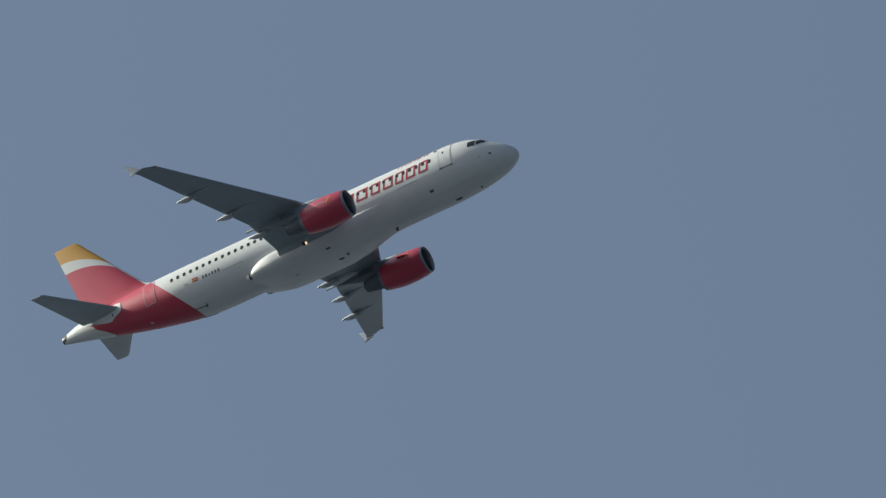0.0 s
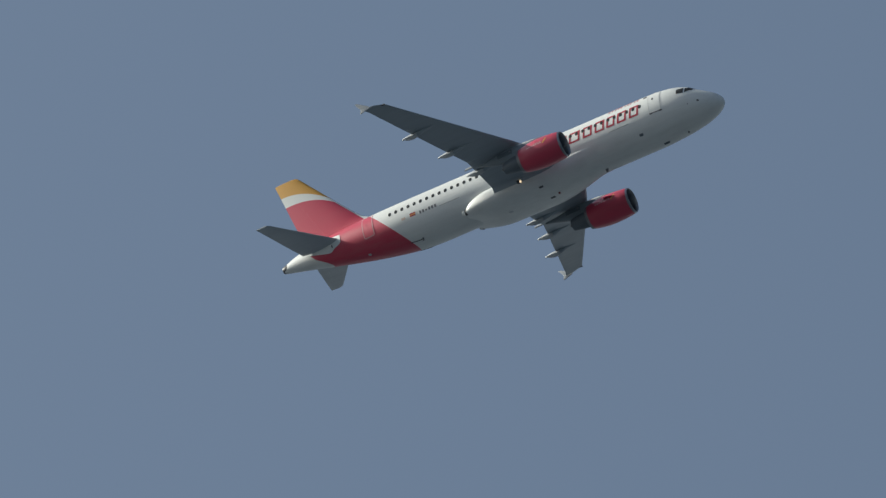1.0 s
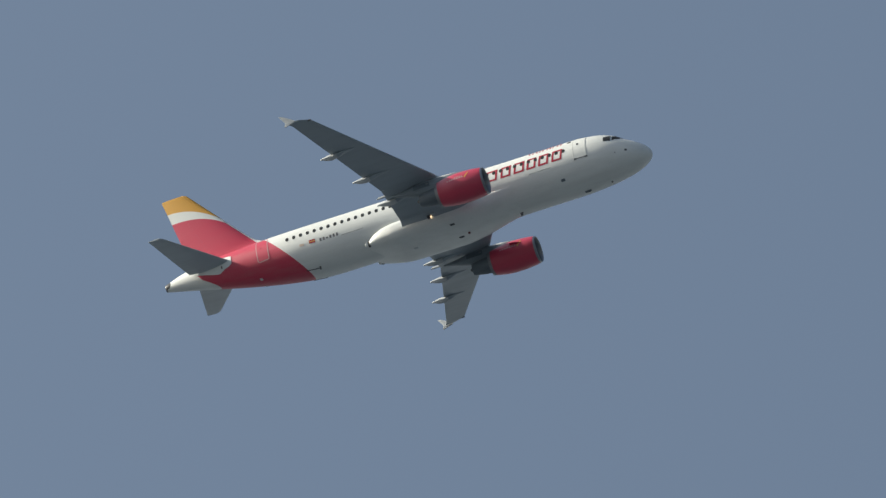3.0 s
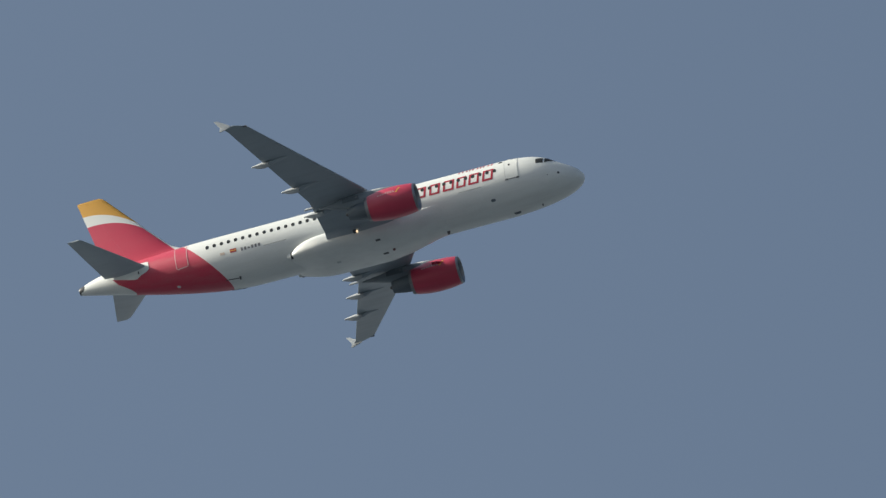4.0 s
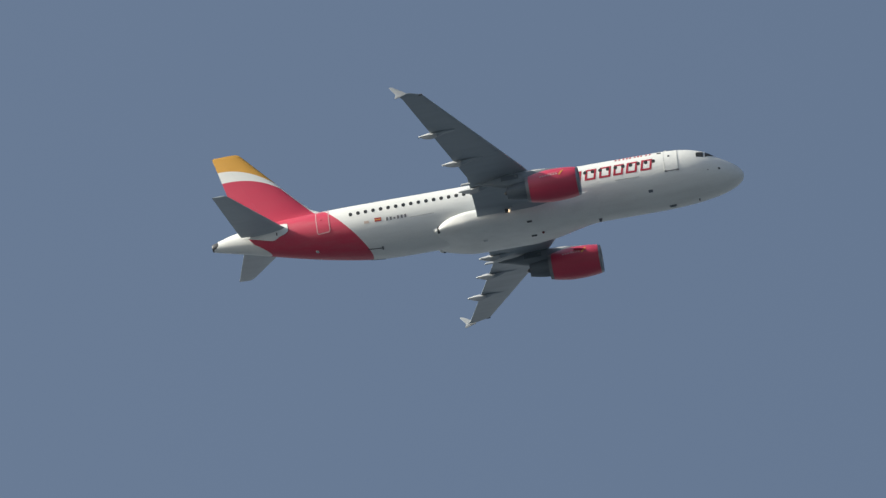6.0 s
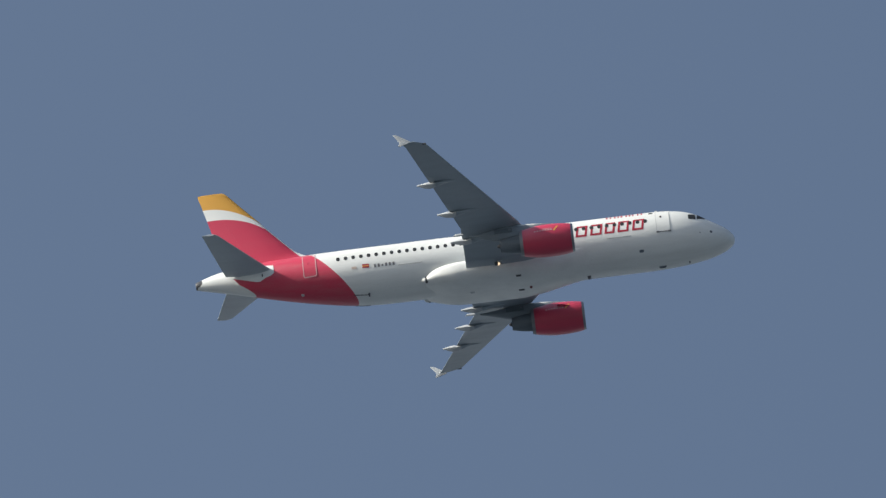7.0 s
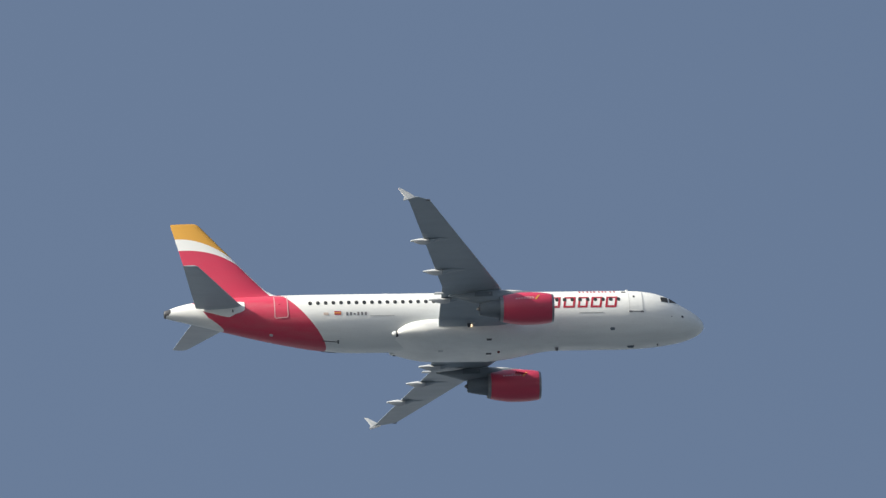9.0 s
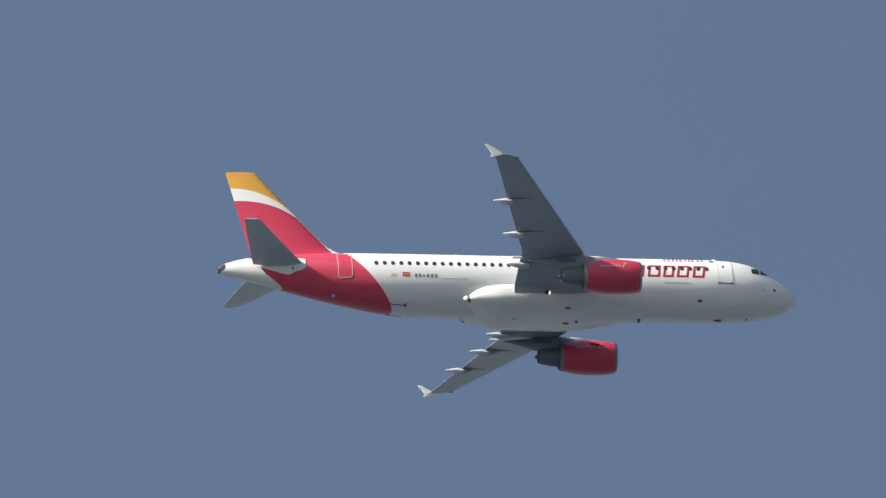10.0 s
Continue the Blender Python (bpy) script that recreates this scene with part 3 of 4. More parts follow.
def wing_piece(sign, ys, f0, f1, nf=8):
    fs = [f0 + (f1 - f0) * ((i / nf) ** (2.0 if f0 == 0 else 1.0)) for i in range(nf + 1)]
    rings = []
    for y in ys:
        top = [wing_point(y, f, True, sign) for f in fs]
        low = [wing_point(y, f, False, sign) for f in reversed(fs)]
        if f0 == 0:
            low = low[:-1]
        rings.append(top + low)
    return loft(rings)


def spread(a, b, n):
    return [a + (b - a) * i / n for i in range(n + 1)]


def flap_fairing(wing, sign, s_tip, y, z_tip, long, light):
    """Canoe under the trailing edge: grey fixed nose, pale moving tail."""
    body = [(0.0, 0.0), (0.10, 0.40), (0.25, 0.72), (0.42, 0.92), (0.58, 1.0), (0.74, 0.95), (0.88, 0.68), (0.96, 0.36), (1.0, 0.08)]

    def ring(u):
        s = s_tip - long * (1 - u)
        c = wing_te(y) - wing_le(y)
        f = min(1.0, (s - wing_le(y)) / c)
        base = wing_point(y, f, False, 1)[2] + 0.05
        r = smooth_table(body, u)[0]
        w, depth = 0.23 * r, (0.17 + 0.33 * min(1.0, max(0.0, (u - 0.4) / 0.25))) * r
        deep = min(base - depth * 0.9, z_tip + 0.02 + (1 - u) * -0.34 * (1 if u > 0.5 else u * 2))
        k = min(1.0, max(0.0, (u - 0.36) / 0.24))
        low = (1 - k) * (base - depth * 0.9) + k * deep
        if u > 0.96:
            low = z_tip - 0.03
        top = max(base if f < 1.0 else z_tip + 0.10 + 0.05 * (1 - u) * 10, low + 0.06)
        keel = min(1.0, max(0.0, (u - 0.45) / 0.2))
        pts = []
        for i in range(16):
            a = 2 * math.pi * i / 16
            c, v = math.cos(a), math.sin(a)
            if v < 0:
                # the lower half narrows to a keel
                c = c * (1 - keel) + keel * math.copysign((1 + v) ** 0.8, c) * (0 if abs(c) < 1e-6 else 1)
            pts.append(P(s, sign * (y + w * c), (top + low) / 2 + (top - low) / 2 * v))
        return pts
    cut = 1 - light / long
    front = part("fairing_front", loft([ring(cut * i / 8) for i in range(9)]), M_GREY, wing, "grey fixed part of a flap track fairing")
    part("fairing_tail", loft([ring(cut + 0.01 + (0.99 - cut) * i / 8) for i in range(9)]), M_PALE, wing, "pale canoe-shaped flap track fairing")
    return front


def build_wing(plane, sign):
    wing = part("wing", wing_piece(sign, spread(0.9, 6.4, 8) + spread(6.4, 16.45, 14)[1:] + [16.62, 16.78, 16.9], 0.098, 0.744), M_GREY, plane, "long swept grey wing with slightly raised tip")
    for a, b in ((1.6, 3.0), (3.03, 5.25), (5.28, 6.2), (6.23, 8.7), (8.73, 11.2), (11.23, 13.7), (13.73, 16.4)):
        part("slat", wing_piece(sign, spread(a, b, 4), 0.0, 0.098), M_GREY, wing)
    part("wing_tip", wing_piece(sign, [16.43, 16.55, 16.68, 16.8, 16.9], 0.0, 0.098), M_GREY, wing)
    for name, a, b in (("flap", 1.6, 6.38), ("flap", 6.40, 12.72), ("aileron", 12.735, 16.38), ("tip_edge", 16.39, 16.88)):
        part(name, wing_piece(sign, spread(a, b, 6), 0.744, 1.0, 5), M_GREY, wing)
    for s_tip, y, z_tip, long, light in ((21.29, 12.0, 0.01, 2.9, 1.3), (20.20, 8.35, -0.45, 3.2, 1.35), (19.58, 5.0, -0.88, 3.4, 1.5)):
        flap_fairing(wing, sign, s_tip, y, z_tip, long, light)
    part("flap_end_fairing", box_bm(18.95, sign * 5.85, -0.86, 0.75, 0.14, 0.16, 0.6), M_PALE, wing)
    # grey fillet that carries the wing's underside down on to the root fairing
    foot = [(13.25, -1.02), (13.6, -1.22), (14.2, -1.40), (15.0, -1.50), (16.5, -1.53), (18.74, -1.50)]
    rows = []
    for s in spread(13.25, 18.74, 28):
        f = min(1.0, max(0.0, (s - wing_le(2.7)) / (wing_te(2.7) - wing_le(2.7))))
        x, y1, z1 = wing_point(2.7, f, False, sign)
        z2 = min(smooth_table(foot, s)[0], z1 - 0.01)
        y2 = fairing_side(s, z2, sign) + sign * 0.03
        row = [(y1, z1 + 0.03)]
        for k in range(1, 7):
            u = k / 6
            row.append((y1 + (y2 - y1) * u ** 0.7, z1 + (z2 - z1) * u ** 1.6))
        row.append((y2 - sign * 0.2, z2 - 0.01))
        row.append((y2 - sign * 0.2, z1 + 0.05))
        rows.append([P(s, y, z) for y, z in row])
    part("root_fillet", loft(rows), M_GREY, wing, "grey fillet between wing and root fairing")
    # wing-tip fence: an arrowhead plate, tapering to its edges
    outline = [(21.3, 0.83), (21.5, 0.99), (22.20, 1.44), (22.44, 1.48), (22.14, 1.02), (22.04, 0.86), (22.15, 0.58), (22.04, 0.56), (21.72, 0.66), (21.4, 0.76)]
    bm = bmesh.new()
    hub = (21.85, 0.82)
    sides = []
    for off in (-1, 1):
        mid = bm.verts.new(P(hub[0], sign * (16.98 + off * 0.06), hub[1]))
        f = [bm.verts.new(P(s, sign * (16.98 + 0.10 * abs(z - 0.78) + off * 0.035), z)) for s, z in outline]
        for i in range(len(f)):
            bm.faces.new((mid, f[i], f[(i + 1) % len(f)]))
        sides.append(f)
    first, f = sides
    for i in range(len(outline)):
        j = (i + 1) % len(outline)
        bm.faces.new((first[i], first[j], f[j], f[i]))
    bmesh.ops.recalc_face_normals(bm, faces=bm.faces[:])
    part("tip_fence", bm, M_PALE, wing, "pale grey arrow-shaped wing-tip fence")
    part("navigation_light", box_bm(wing_le(16.5) + 0.12, sign * 16.55, wing_point(16.5, 0.03, False, 1)[2] - 0.02, 0.3, 0.12, 0.1, 0.7), M_BLACK, wing)
    # retractable landing lamp near the root
    part("lamp_housing", box_bm(16.62, sign * 2.36, -1.36, 0.26, 0.3, -0.24, 0.85), M_BLACK, wing)
    rings = [[P(s, sign * 2.36 + r * math.cos(2 * math.pi * i / 14), -1.50 + r * math.sin(2 * math.pi * i / 14)) for i in range(14)] for s, r in ((16.52, .09), (16.46, .09), (16.41, .07), (16.39, .03))]
    # added plate that keeps the lamp's light off the wing above
    part("added_lamp_shield", box_bm(16.46, sign * 2.36, -1.35, 0.5, 0.42, -0.035, 0.95), M_GREY, wing)
    part("landing_lamp", loft(rings), M_LAMP, wing, "lit warm landing lamp")
    return wing


# ---- engines ----
def lathe(profile, y, z, n=40, caps=True):
    return loft([[P(s, y + r * math.cos(2 * math.pi * i / n), z + r * math.sin(2 * math.pi * i / n)) for i in range(n)] for s, r in profile], caps=caps)


def engine_patch(y, z, table, s0, s1, a0, a1, off, n=6):
    bm = bmesh.new()

    def at(s, a):
        r = smooth_table(table, s)[0] + off
        return P(s, y + r * math.cos(radians(a)), z + r * math.sin(radians(a)))
    g = [[bm.verts.new(at(s0 + (s1 - s0) * i / n, a0 + (a1 - a0) * j / n)) for j in range(n + 1)] for i in range(n + 1)]
    for i in range(n):
        for j in range(n):
            bm.faces.new((g[i][j], g[i + 1][j], g[i + 1][j + 1], g[i][j + 1]))
    return bm


def build_engine(plane, sign):
    y, z = 5.75 * sign, -2.02
    cowl = [(11.03, 0.955), (11.34, 1.03), (11.8, 1.09), (12.4, 1.13), (13.0, 1.135), (13.6, 1.09), (14.1, 1.01), (14.55, 0.92)]
    outer = [(s, smooth_table(cowl, s)[0]) for s in spread(11.2, 14.55, 21)]
    nacelle = part("nacelle", lathe(outer + [(14.55, 0.84), (13.8, 0.86)], y, z, 48, False), M_RED, plane, "glossy red engine nacelle")
    lip = [(12.3, 0.80), (11.9, 0.80), (11.5, 0.82), (11.23, 0.85), (11.09, 0.89), (11.04, 0.93), (11.06, 0.965), (11.12, 0.982), (11.195, 0.997)]
    part("intake_lip", lathe(lip, y, z, 48, False), M_LIP, nacelle, "bare metal intake lip")
    part("intake_wall", lathe([(12.32, 0.795), (11.9, 0.793), (11.55, 0.808)], y, z, 40, False), M_FAN, nacelle)
    part("spinner", lathe([(12.28, 0.24), (12.1, 0.2), (11.95, 0.12), (11.87, 0.02)], y, z, 20), M_FAN, nacelle)
    for k in range(24):
        a = 2 * math.pi * k / 24
        bm = bmesh.new()
        c, d = math.cos(a), math.sin(a)
        vs = []
        for r, tw in ((0.23, 0.05), (0.5, 0.08), (0.78, 0.11)):
            for e, ds in ((-1, -0.08), (1, 0.08)):
                vs.append(bm.verts.new(P(12.3 + ds, y + r * c - e * tw * d, z + r * d + e * tw * c)))
        bm.faces.new((vs[0], vs[1], vs[3], vs[2]))
        bm.faces.new((vs[2], vs[3], vs[5], vs[4]))
        part("fan_blade", bm, M_FAN, nacelle)
    part("fan_back", lathe([(12.5, 0.80), (12.52, 0.02)], y, z, 24), M_DARK, nacelle)
    part("nozzle", lathe([(14.56, 0.905), (14.66, 0.885), (14.78, 0.855), (14.77, 0.82), (14.5, 0.84)], y, z, 40, False), M_NOZZLE, nacelle, "dull metal fan nozzle ring")
    part("duct_back", lathe([(14.3, 0.84), (14.31, 0.3)], y, z, 32), M_DARK, nacelle)
    part("core_cowl", lathe([(14.2, 0.66), (14.7, 0.66), (15.3, 0.595), (15.8, 0.505), (16.16, 0.43), (16.15, 0.40), (15.9, 0.40)], y, z, 36), M_STEEL, nacelle, "dark heat-stained core cowl")
    part("exhaust_plug", lathe([(15.9, 0.20), (16.15, 0.17), (16.32, 0.10), (16.38, 0.02)], y, z, 20), M_BLACK, nacelle)
    # pylon
    rows = [(11.95, -.84, -.98, .05), (12.6, -.72, -1.0, .16), (13.4, -.66, -1.1, .23), (14.4, -.62, -1.42, .24), (15.2, -.52, -1.58, .24), (16.0, -.62, -1.60, .24), (16.8, -.75, -1.42, .2), (17.6, -.85, -1.16, .13), (18.3, -.9, -1.0, .04)]
    rings = []
    for s in spread(11.95, 18.3, 28):
        t, b, w = smooth_table(rows, s)
        ring = []
        for i in range(16):
            a = 2 * math.pi * i / 16
            c, d = math.cos(a), math.sin(a)
            ring.append(P(s, y + w * math.copysign(abs(c) ** .6, c), (t + b) / 2 + (t - b) / 2 * math.copysign(abs(d) ** .6, d)))
        rings.append(ring)
    pylon = part("pylon", loft(rings), M_PYLON, nacelle, "grey engine pylon under the wing")
    for flank in (-1, 1):
        part("access_panel", box_bm(15.85, y + flank * 0.225, -1.14, 1.25, 0.05, 0.36, 0.97), M_STEEL, pylon, "dark recessed panel on the pylon flank")
        part("hinge_fairing", box_bm(15.4, y + flank * 0.25, -0.98, 0.2, 0.07, 0.14, 0.7), M_NOZZLE, pylon)
    cap = [(11.9, -.90, .03), (12.3, -.76, .12), (13.0, -.68, .18), (13.8, -.61, .21), (14.9, -.55, .16)]
    rings = []
    for s in spread(11.9, 14.9, 12):
        t, w = smooth_table(cap, s)
        rings.append([P(s, y + w * c, t + d) for c, d in ((-1, -.12), (-.9, -.04), (-.5, 0), (.5, 0), (.9, -.04), (1, -.12))])
    part("pylon_cap", loft(rings), M_WHITE, nacelle, "white pylon fairing over the nacelle")
    # strakes and plain markings on both flanks
    for inboard in (True, False):
        flank = 180 if (sign > 0) == inboard else 0
        turn = -1 if flank == 180 else 1
        if inboard:
            a = radians(flank + turn * 21)
            bm = bmesh.new()
            vs = []
            for s, r0, r1 in ((12.05, 1.10, 1.13), (12.45, 1.12, 1.29), (12.85, 1.12, 1.35), (12.90, 1.12, 1.13)):
                for w in (-0.02, 0.02):
                    vs.append([bm.verts.new(P(s, y + r * math.cos(a) - w * math.sin(a), z + r * math.sin(a) + w * math.cos(a))) for r in (r0, r1)])
            for k in (0, 2, 4):
                p, q, p2, q2 = vs[k], vs[k + 1], vs[k + 2], vs[k + 3]
                bm.faces.new((p[0], p[1], p2[1], p2[0]))
                bm.faces.new((q[0], q2[0], q2[1], q[1]))
                bm.faces.new((p[1], q[1], q2[1], p2[1]))
            bmesh.ops.recalc_face_normals(bm, faces=bm.faces[:])
            part("strake", bm, M_RED, nacelle, "small fin on the nacelle flank")
        bars = [(12.46 + 0.19 * i, 12.59 + 0.19 * i, 9.5, 15) for i in range(7)] + [(12.50 + 0.13 * i, 12.59 + 0.13 * i, 17, 20) for i in range(5)]
        for s0, s1, a0, a1 in bars:
            part("marking", engine_patch(y, z, cowl, s0, s1, flank + turn * a0, flank + turn * a1, 0.012, 2), M_SEAM, nacelle)
        bm = bmesh.new()
        for k in range(5):
            s0, a0 = 12.38 - k * 0.06, 7 + k * 4.6
            engine = engine_patch(y, z, cowl, s0 - 0.12, s0, flank + turn * a0, flank + turn * (a0 + 4.6), 0.012, 1)
            me = bpy.data.meshes.new("swoosh")
            engine.to_mesh(me)
            engine.free()
            bm.from_mesh(me)
            bpy.data.meshes.remove(me)
        part("marking", bm, M_GOLD, nacelle, "plain gold swoosh marking")


# ---- tail ----
def slab(rows, f0, f1, place, nf=8, thick=0.10):
    """A tapered symmetric aerofoil; rows of (along, leading, trailing)."""
    fs = [f0 + (f1 - f0) * ((i / nf) ** (2.0 if f0 == 0 else 1.0)) for i in range(nf + 1)]
    rings = []
    for v, le, te in rows:
        c = te - le

        def t(f):
            return 5 * thick * c * (0.2969 * math.sqrt(f) - 0.126 * f - 0.3516 * f * f + 0.2843 * f ** 3 - 0.1015 * f ** 4) + 0.004
        top = [place(v, le + c * f, t(f)) for f in fs]
        low = [place(v, le + c * f, -t(f)) for f in reversed(fs)]
        rings.append(top + (low[:-1] if f0 == 0 else low))
    return loft(rings)


def build_tail(plane):
    def upright(v, s, t):
        return P(s, t, v)
    rows = [(1.6, 28.0, 35.35), (2.05, 28.75, 35.45), (2.16, 29.4, 35.48), (2.3, 29.85, 35.5), (2.6, 30.36, 35.57), (3.0, 30.76, 35.67), (3.9, 31.55, 35.89), (5.0, 32.49, 36.16), (6.2, 33.5, 36.45), (7.2, 34.34, 36.69), (7.7, 34.76, 36.82), (7.9, 34.95, 36.86), (7.97, 35.12, 36.84)]
    fin = part("fin", slab(rows, 0.0, 0.664, upright), M_FIN, plane, "tall tail fin, red with white and gold bands")
    part("rudder", slab([r for r in rows if r[0] >= 2.0], 0.665, 1.0, upright, 5), M_FIN, fin)
    for sign in (1, -1):
        def flat(v, s, t, sign=sign):
            return P(s, sign * v, 0.78 + 0.1 * v + t)
        rows = [(0.35, 31.65, 35.3), (0.9, 32.06, 35.45), (1.5, 32.5, 35.59), (3.0, 33.5, 35.92), (4.6, 34.56, 36.27), (5.7, 35.28, 36.50), (6.1, 35.55, 36.60), (6.24, 35.75, 36.62)]
        stab = part("stabiliser", slab(rows, 0.0, 0.704, flat), M_TAIL, plane, "grey horizontal tailplane")
        part("elevator", slab([r for r in rows if r[0] > 0.8], 0.705, 1.0, flat, 4), M_TAIL, stab)


def build_airliner():
    plane = new("airliner")
    plane.empty_display_size = 2.0
    tagged(plane, "white twin-engine airliner with red tail and engines, climbing", "airliner")
    fus = build_fuselage(plane)
    dress_fuselage(fus)
    build_belly(plane)
    for sign in (-1, 1):
        build_wing(plane, sign)
        build_engine(plane, sign)
    build_tail(plane)
    return plane


airliner = build_airliner()


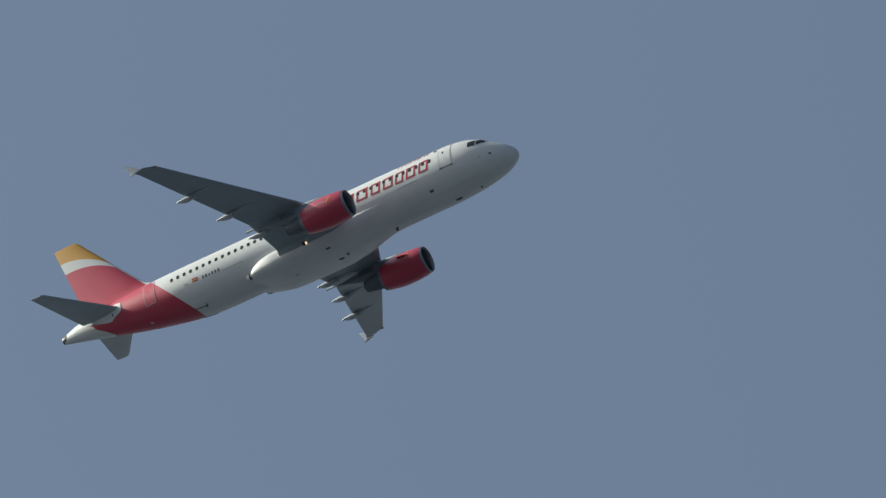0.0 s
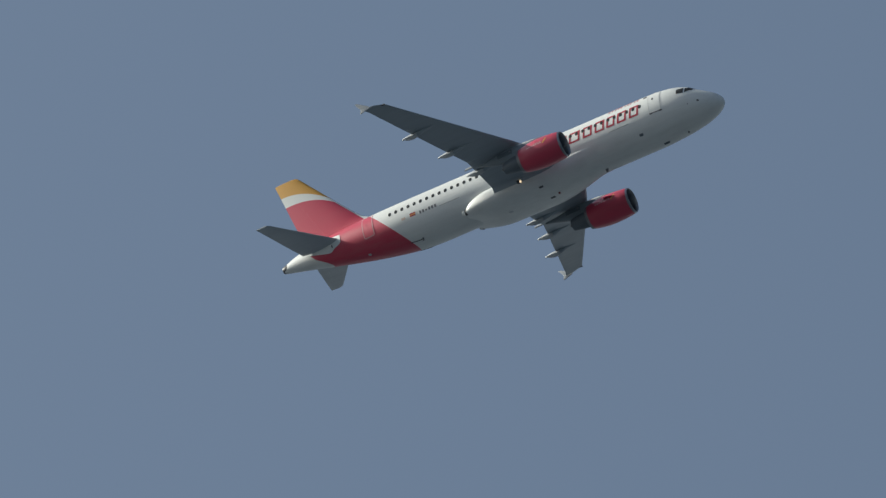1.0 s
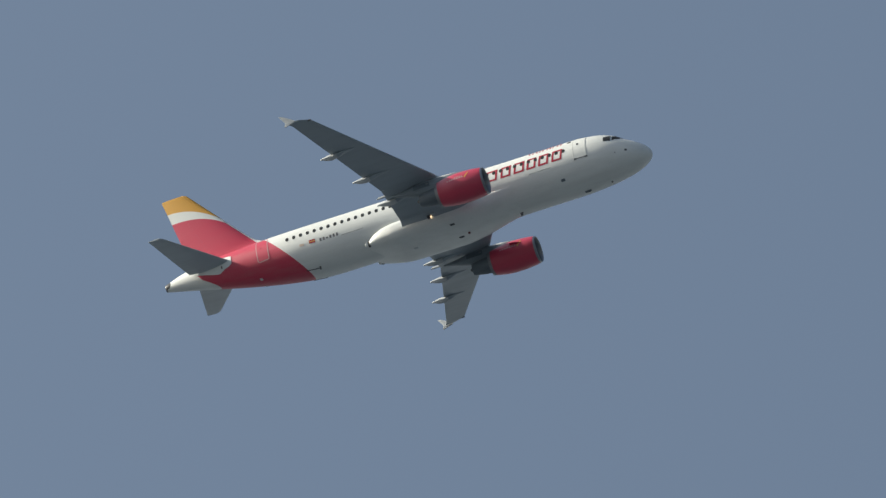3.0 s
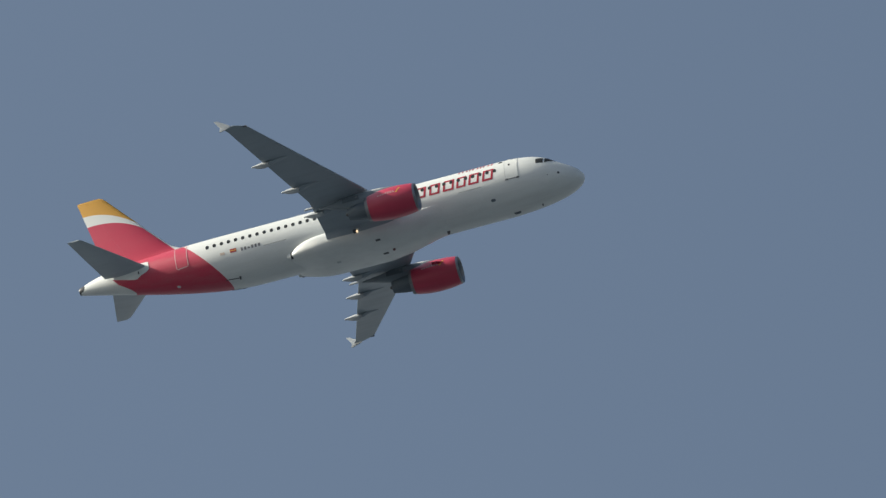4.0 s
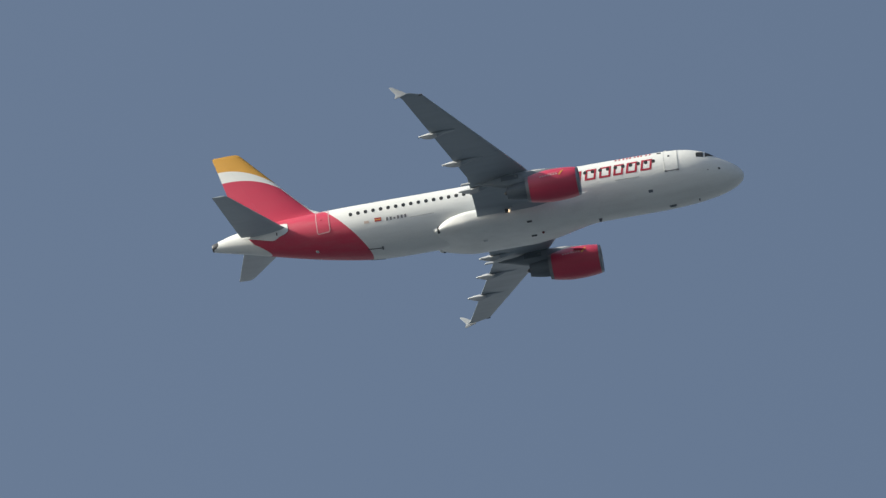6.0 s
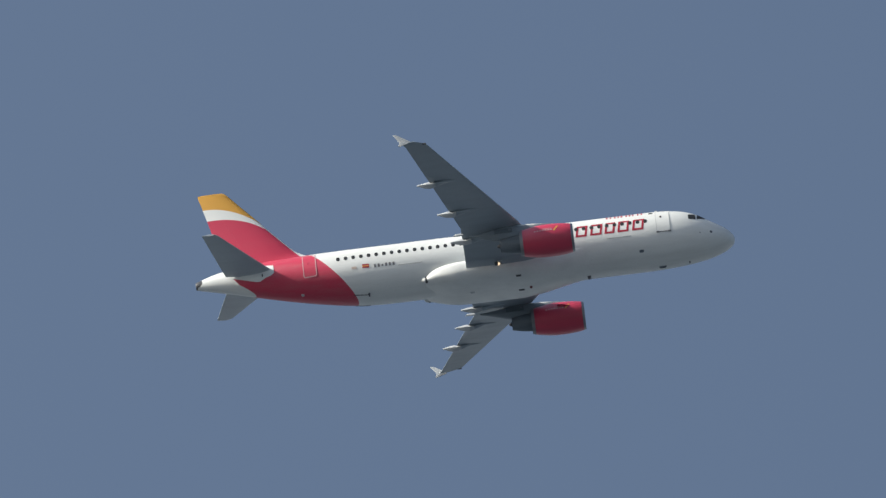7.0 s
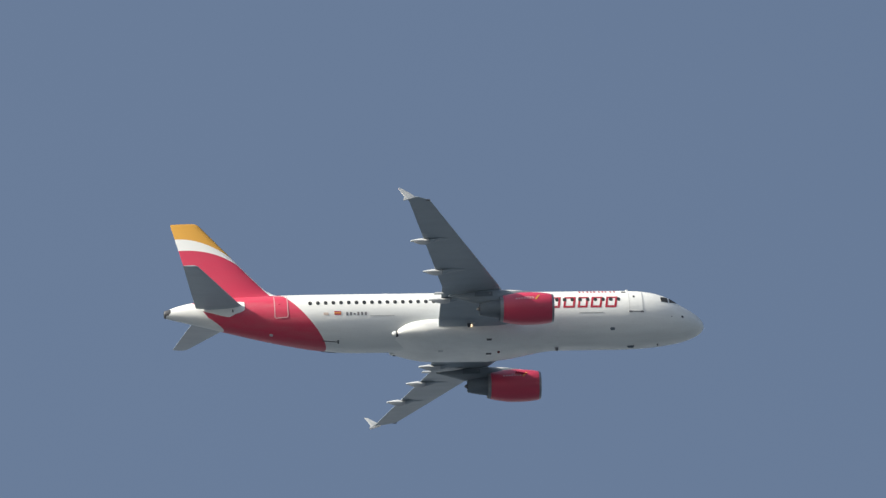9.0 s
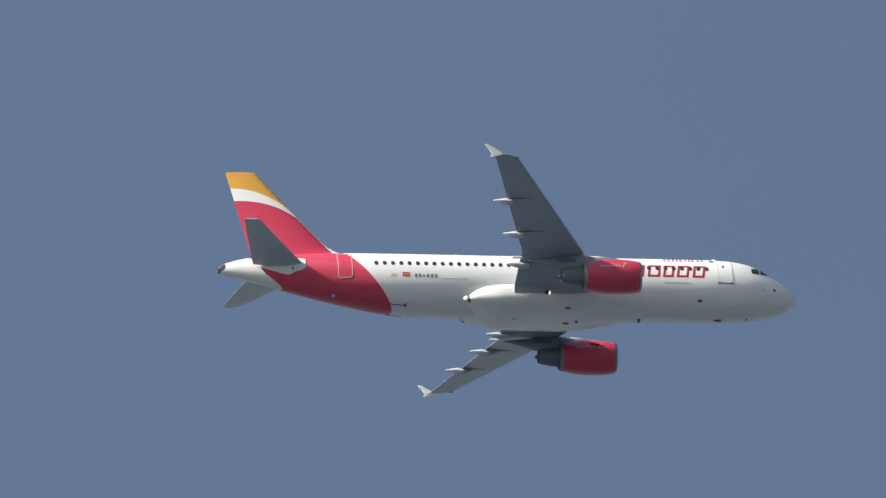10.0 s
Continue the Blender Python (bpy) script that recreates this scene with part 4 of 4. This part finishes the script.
def motions(plane):
    walk(plane, [
        (0.0, pose(-9.32, 1061.11, 566.71, 4.155, -10.690, -29.647)), (0.1, pose(-2.89, 1058.26, 567.98, 4.281, -10.649, -29.887)),
        (0.2, pose(3.52, 1055.38, 569.25, 4.361, -10.611, -30.083)), (0.3, pose(9.94, 1052.47, 570.52, 4.448, -10.550, -30.263)),
        (0.4, pose(16.73, 1073.73, 584.92, 4.518, -10.479, -30.382)), (0.5, pose(24.12, 1108.90, 607.06, 4.556, -10.411, -30.459)),
        (0.6, pose(31.45, 1124.92, 618.90, 4.533, -10.364, -30.494)), (0.7, pose(38.35, 1120.99, 619.84, 4.505, -10.307, -30.526)),
        (0.8, pose(45.24, 1117.02, 620.76, 4.450, -10.254, -30.517)), (0.9, pose(52.14, 1113.00, 621.65, 4.411, -10.184, -30.492)),
        (1.0, pose(59.04, 1108.94, 622.50, 4.383, -10.102, -30.424)), (1.1, pose(65.92, 1104.82, 623.31, 4.337, -10.025, -30.365)),
        (1.2, pose(72.82, 1100.67, 624.08, 4.281, -9.950, -30.352)), (1.3, pose(79.69, 1096.47, 624.83, 4.242, -9.865, -30.405)),
        (1.4, pose(86.56, 1092.28, 625.58, 4.201, -9.784, -30.553)), (1.5, pose(93.42, 1088.11, 626.32, 4.178, -9.695, -30.765)),
        (1.6, pose(100.29, 1083.97, 627.08, 4.146, -9.615, -30.915)), (1.7, pose(107.16, 1079.88, 627.84, 4.132, -9.530, -30.978)),
        (1.8, pose(114.03, 1075.82, 628.62, 4.125, -9.446, -30.990)), (1.9, pose(120.89, 1071.79, 629.39, 4.117, -9.365, -30.986)),
        (2.0, pose(127.76, 1067.77, 630.16, 4.127, -9.279, -30.982)), (2.1, pose(134.64, 1063.75, 630.90, 4.112, -9.203, -30.966)),
        (2.2, pose(141.52, 1059.75, 631.64, 4.110, -9.110, -30.939)), (2.3, pose(148.42, 1055.79, 632.39, 4.094, -8.991, -30.906)),
        (2.4, pose(155.32, 1051.91, 633.16, 4.064, -8.841, -30.876)), (2.5, pose(162.23, 1048.04, 633.93, 4.027, -8.694, -30.865)),
        (2.6, pose(169.15, 1044.16, 634.68, 3.985, -8.565, -30.878)), (2.7, pose(176.05, 1040.25, 635.40, 3.939, -8.448, -30.905)),
        (2.8, pose(182.96, 1036.32, 636.09, 3.896, -8.337, -30.938)), (2.9, pose(189.87, 1032.39, 636.78, 3.857, -8.227, -30.967)),
        (3.0, pose(196.78, 1028.47, 637.45, 3.824, -8.117, -30.985)), (3.1, pose(203.70, 1024.58, 638.14, 3.804, -8.000, -30.985)),
        (3.2, pose(210.63, 1020.70, 638.82, 3.795, -7.882, -30.962)), (3.3, pose(217.52, 1016.70, 639.43, 3.799, -7.771, -30.905)),
        (3.4, pose(224.39, 1012.60, 639.95, 3.811, -7.674, -30.809)), (3.5, pose(231.26, 1008.44, 640.43, 3.830, -7.587, -30.750)),
        (3.6, pose(238.11, 1004.25, 640.86, 3.858, -7.505, -30.806)), (3.7, pose(244.96, 1000.03, 641.29, 3.876, -7.432, -30.981)),
        (3.8, pose(251.79, 995.82, 641.71, 3.891, -7.366, -31.215)), (3.9, pose(258.61, 991.61, 642.14, 3.915, -7.304, -31.418)),
        (4.0, pose(265.43, 987.40, 642.57, 3.937, -7.248, -31.560)), (4.1, pose(272.24, 983.21, 643.02, 3.983, -7.191, -31.670)),
        (4.2, pose(279.06, 979.03, 643.47, 4.046, -7.135, -31.764)), (4.3, pose(285.87, 974.86, 643.92, 4.103, -7.083, -31.854)),
        (4.4, pose(292.68, 970.70, 644.37, 4.153, -7.035, -31.957)), (4.5, pose(299.49, 966.54, 644.82, 4.201, -6.988, -32.052)),
        (4.6, pose(306.29, 962.37, 645.26, 4.248, -6.939, -32.152)), (4.7, pose(313.09, 958.19, 645.70, 4.307, -6.887, -32.237)),
        (4.8, pose(319.88, 954.00, 646.11, 4.375, -6.828, -32.323)), (4.9, pose(326.68, 949.80, 646.53, 4.440, -6.766, -32.409)),
        (5.0, pose(333.46, 945.59, 646.93, 4.508, -6.701, -32.483)), (5.1, pose(340.24, 941.37, 647.33, 4.560, -6.638, -32.534)),
        (5.2, pose(347.03, 937.15, 647.71, 4.560, -6.581, -32.576)), (5.3, pose(353.80, 932.92, 648.09, 4.543, -6.524, -32.604)),
        (5.4, pose(360.58, 928.70, 648.46, 4.500, -6.472, -32.604)), (5.5, pose(367.37, 924.48, 648.82, 4.495, -6.411, -32.609)),
        (5.6, pose(374.14, 920.23, 649.16, 4.563, -6.336, -32.619)), (5.7, pose(380.90, 915.98, 649.48, 4.647, -6.262, -32.604)),
        (5.8, pose(387.67, 911.72, 649.79, 4.716, -6.193, -32.586)), (5.9, pose(394.44, 907.48, 650.11, 4.778, -6.127, -32.567)),
        (6.0, pose(401.20, 903.24, 650.42, 4.834, -6.060, -32.564)), (6.1, pose(407.97, 898.99, 650.72, 4.887, -5.991, -32.583)),
        (6.2, pose(414.74, 894.73, 651.01, 4.936, -5.921, -32.618)), (6.3, pose(421.49, 890.47, 651.29, 4.983, -5.849, -32.667)),
        (6.4, pose(428.25, 886.19, 651.56, 5.030, -5.774, -32.727)), (6.5, pose(434.99, 881.90, 651.82, 5.079, -5.698, -32.795)),
        (6.6, pose(441.74, 877.61, 652.05, 5.129, -5.618, -32.872)), (6.7, pose(448.48, 873.31, 652.29, 5.182, -5.535, -32.952)),
        (6.8, pose(455.21, 868.99, 652.50, 5.240, -5.449, -33.034)), (6.9, pose(461.94, 864.67, 652.70, 5.282, -5.362, -33.103)),
        (7.0, pose(468.67, 860.34, 652.89, 5.356, -5.270, -33.189)), (7.1, pose(475.39, 856.01, 653.07, 5.419, -5.178, -33.257)),
        (7.2, pose(482.10, 851.66, 653.23, 5.473, -5.085, -33.329)), (7.3, pose(488.82, 847.32, 653.38, 5.537, -4.991, -33.386)),
        (7.4, pose(495.52, 842.96, 653.52, 5.577, -4.896, -33.450)), (7.5, pose(502.23, 838.59, 653.65, 5.551, -4.804, -33.482)),
        (7.6, pose(508.93, 834.22, 653.75, 5.444, -4.712, -33.510)), (7.7, pose(515.63, 829.85, 653.85, 5.335, -4.618, -33.507)),
        (7.8, pose(522.33, 825.48, 653.94, 5.310, -4.519, -33.517)), (7.9, pose(529.03, 821.11, 654.01, 5.352, -4.419, -33.511)),
        (8.0, pose(535.73, 816.74, 654.07, 5.422, -4.318, -33.533)), (8.1, pose(542.42, 812.36, 654.11, 5.467, -4.218, -33.552)),
        (8.2, pose(549.12, 807.98, 654.14, 5.515, -4.120, -33.586)), (8.3, pose(555.81, 803.60, 654.16, 5.584, -4.024, -33.626)),
        (8.4, pose(562.51, 799.22, 654.16, 5.630, -3.930, -33.639)), (8.5, pose(569.20, 794.84, 654.15, 5.636, -3.837, -33.674)),
        (8.6, pose(575.88, 790.44, 654.13, 5.626, -3.746, -33.731)), (8.7, pose(582.57, 786.04, 654.09, 5.654, -3.660, -33.816)),
        (8.8, pose(589.24, 781.64, 654.05, 5.673, -3.578, -33.898)), (8.9, pose(595.91, 777.22, 653.99, 5.682, -3.500, -33.986)),
        (9.0, pose(602.57, 772.79, 653.92, 5.662, -3.426, -34.063)), (9.1, pose(609.23, 768.35, 653.83, 5.641, -3.357, -34.166)),
        (9.2, pose(597.94, 741.65, 634.75, 5.580, -3.292, -34.265)), (9.3, pose(584.53, 713.10, 613.85, 5.552, -3.236, -34.338)),
        (9.4, pose(580.94, 697.12, 603.58, 5.544, -3.191, -34.430)), (9.5, pose(587.06, 692.99, 603.48, 5.567, -3.158, -34.513)),
        (9.6, pose(593.17, 688.84, 603.37, 5.624, -3.140, -34.616)), (9.7, pose(599.28, 684.69, 603.27, 5.679, -3.134, -34.731)),
        (9.8, pose(605.38, 680.52, 603.16, 5.786, -3.148, -34.862)), (9.9, pose(611.47, 676.34, 603.06, 5.873, -3.174, -35.018)),
        (10.0, pose(617.55, 672.15, 602.96, 5.947, -3.215, -35.197)),
    ])


motions(airliner)
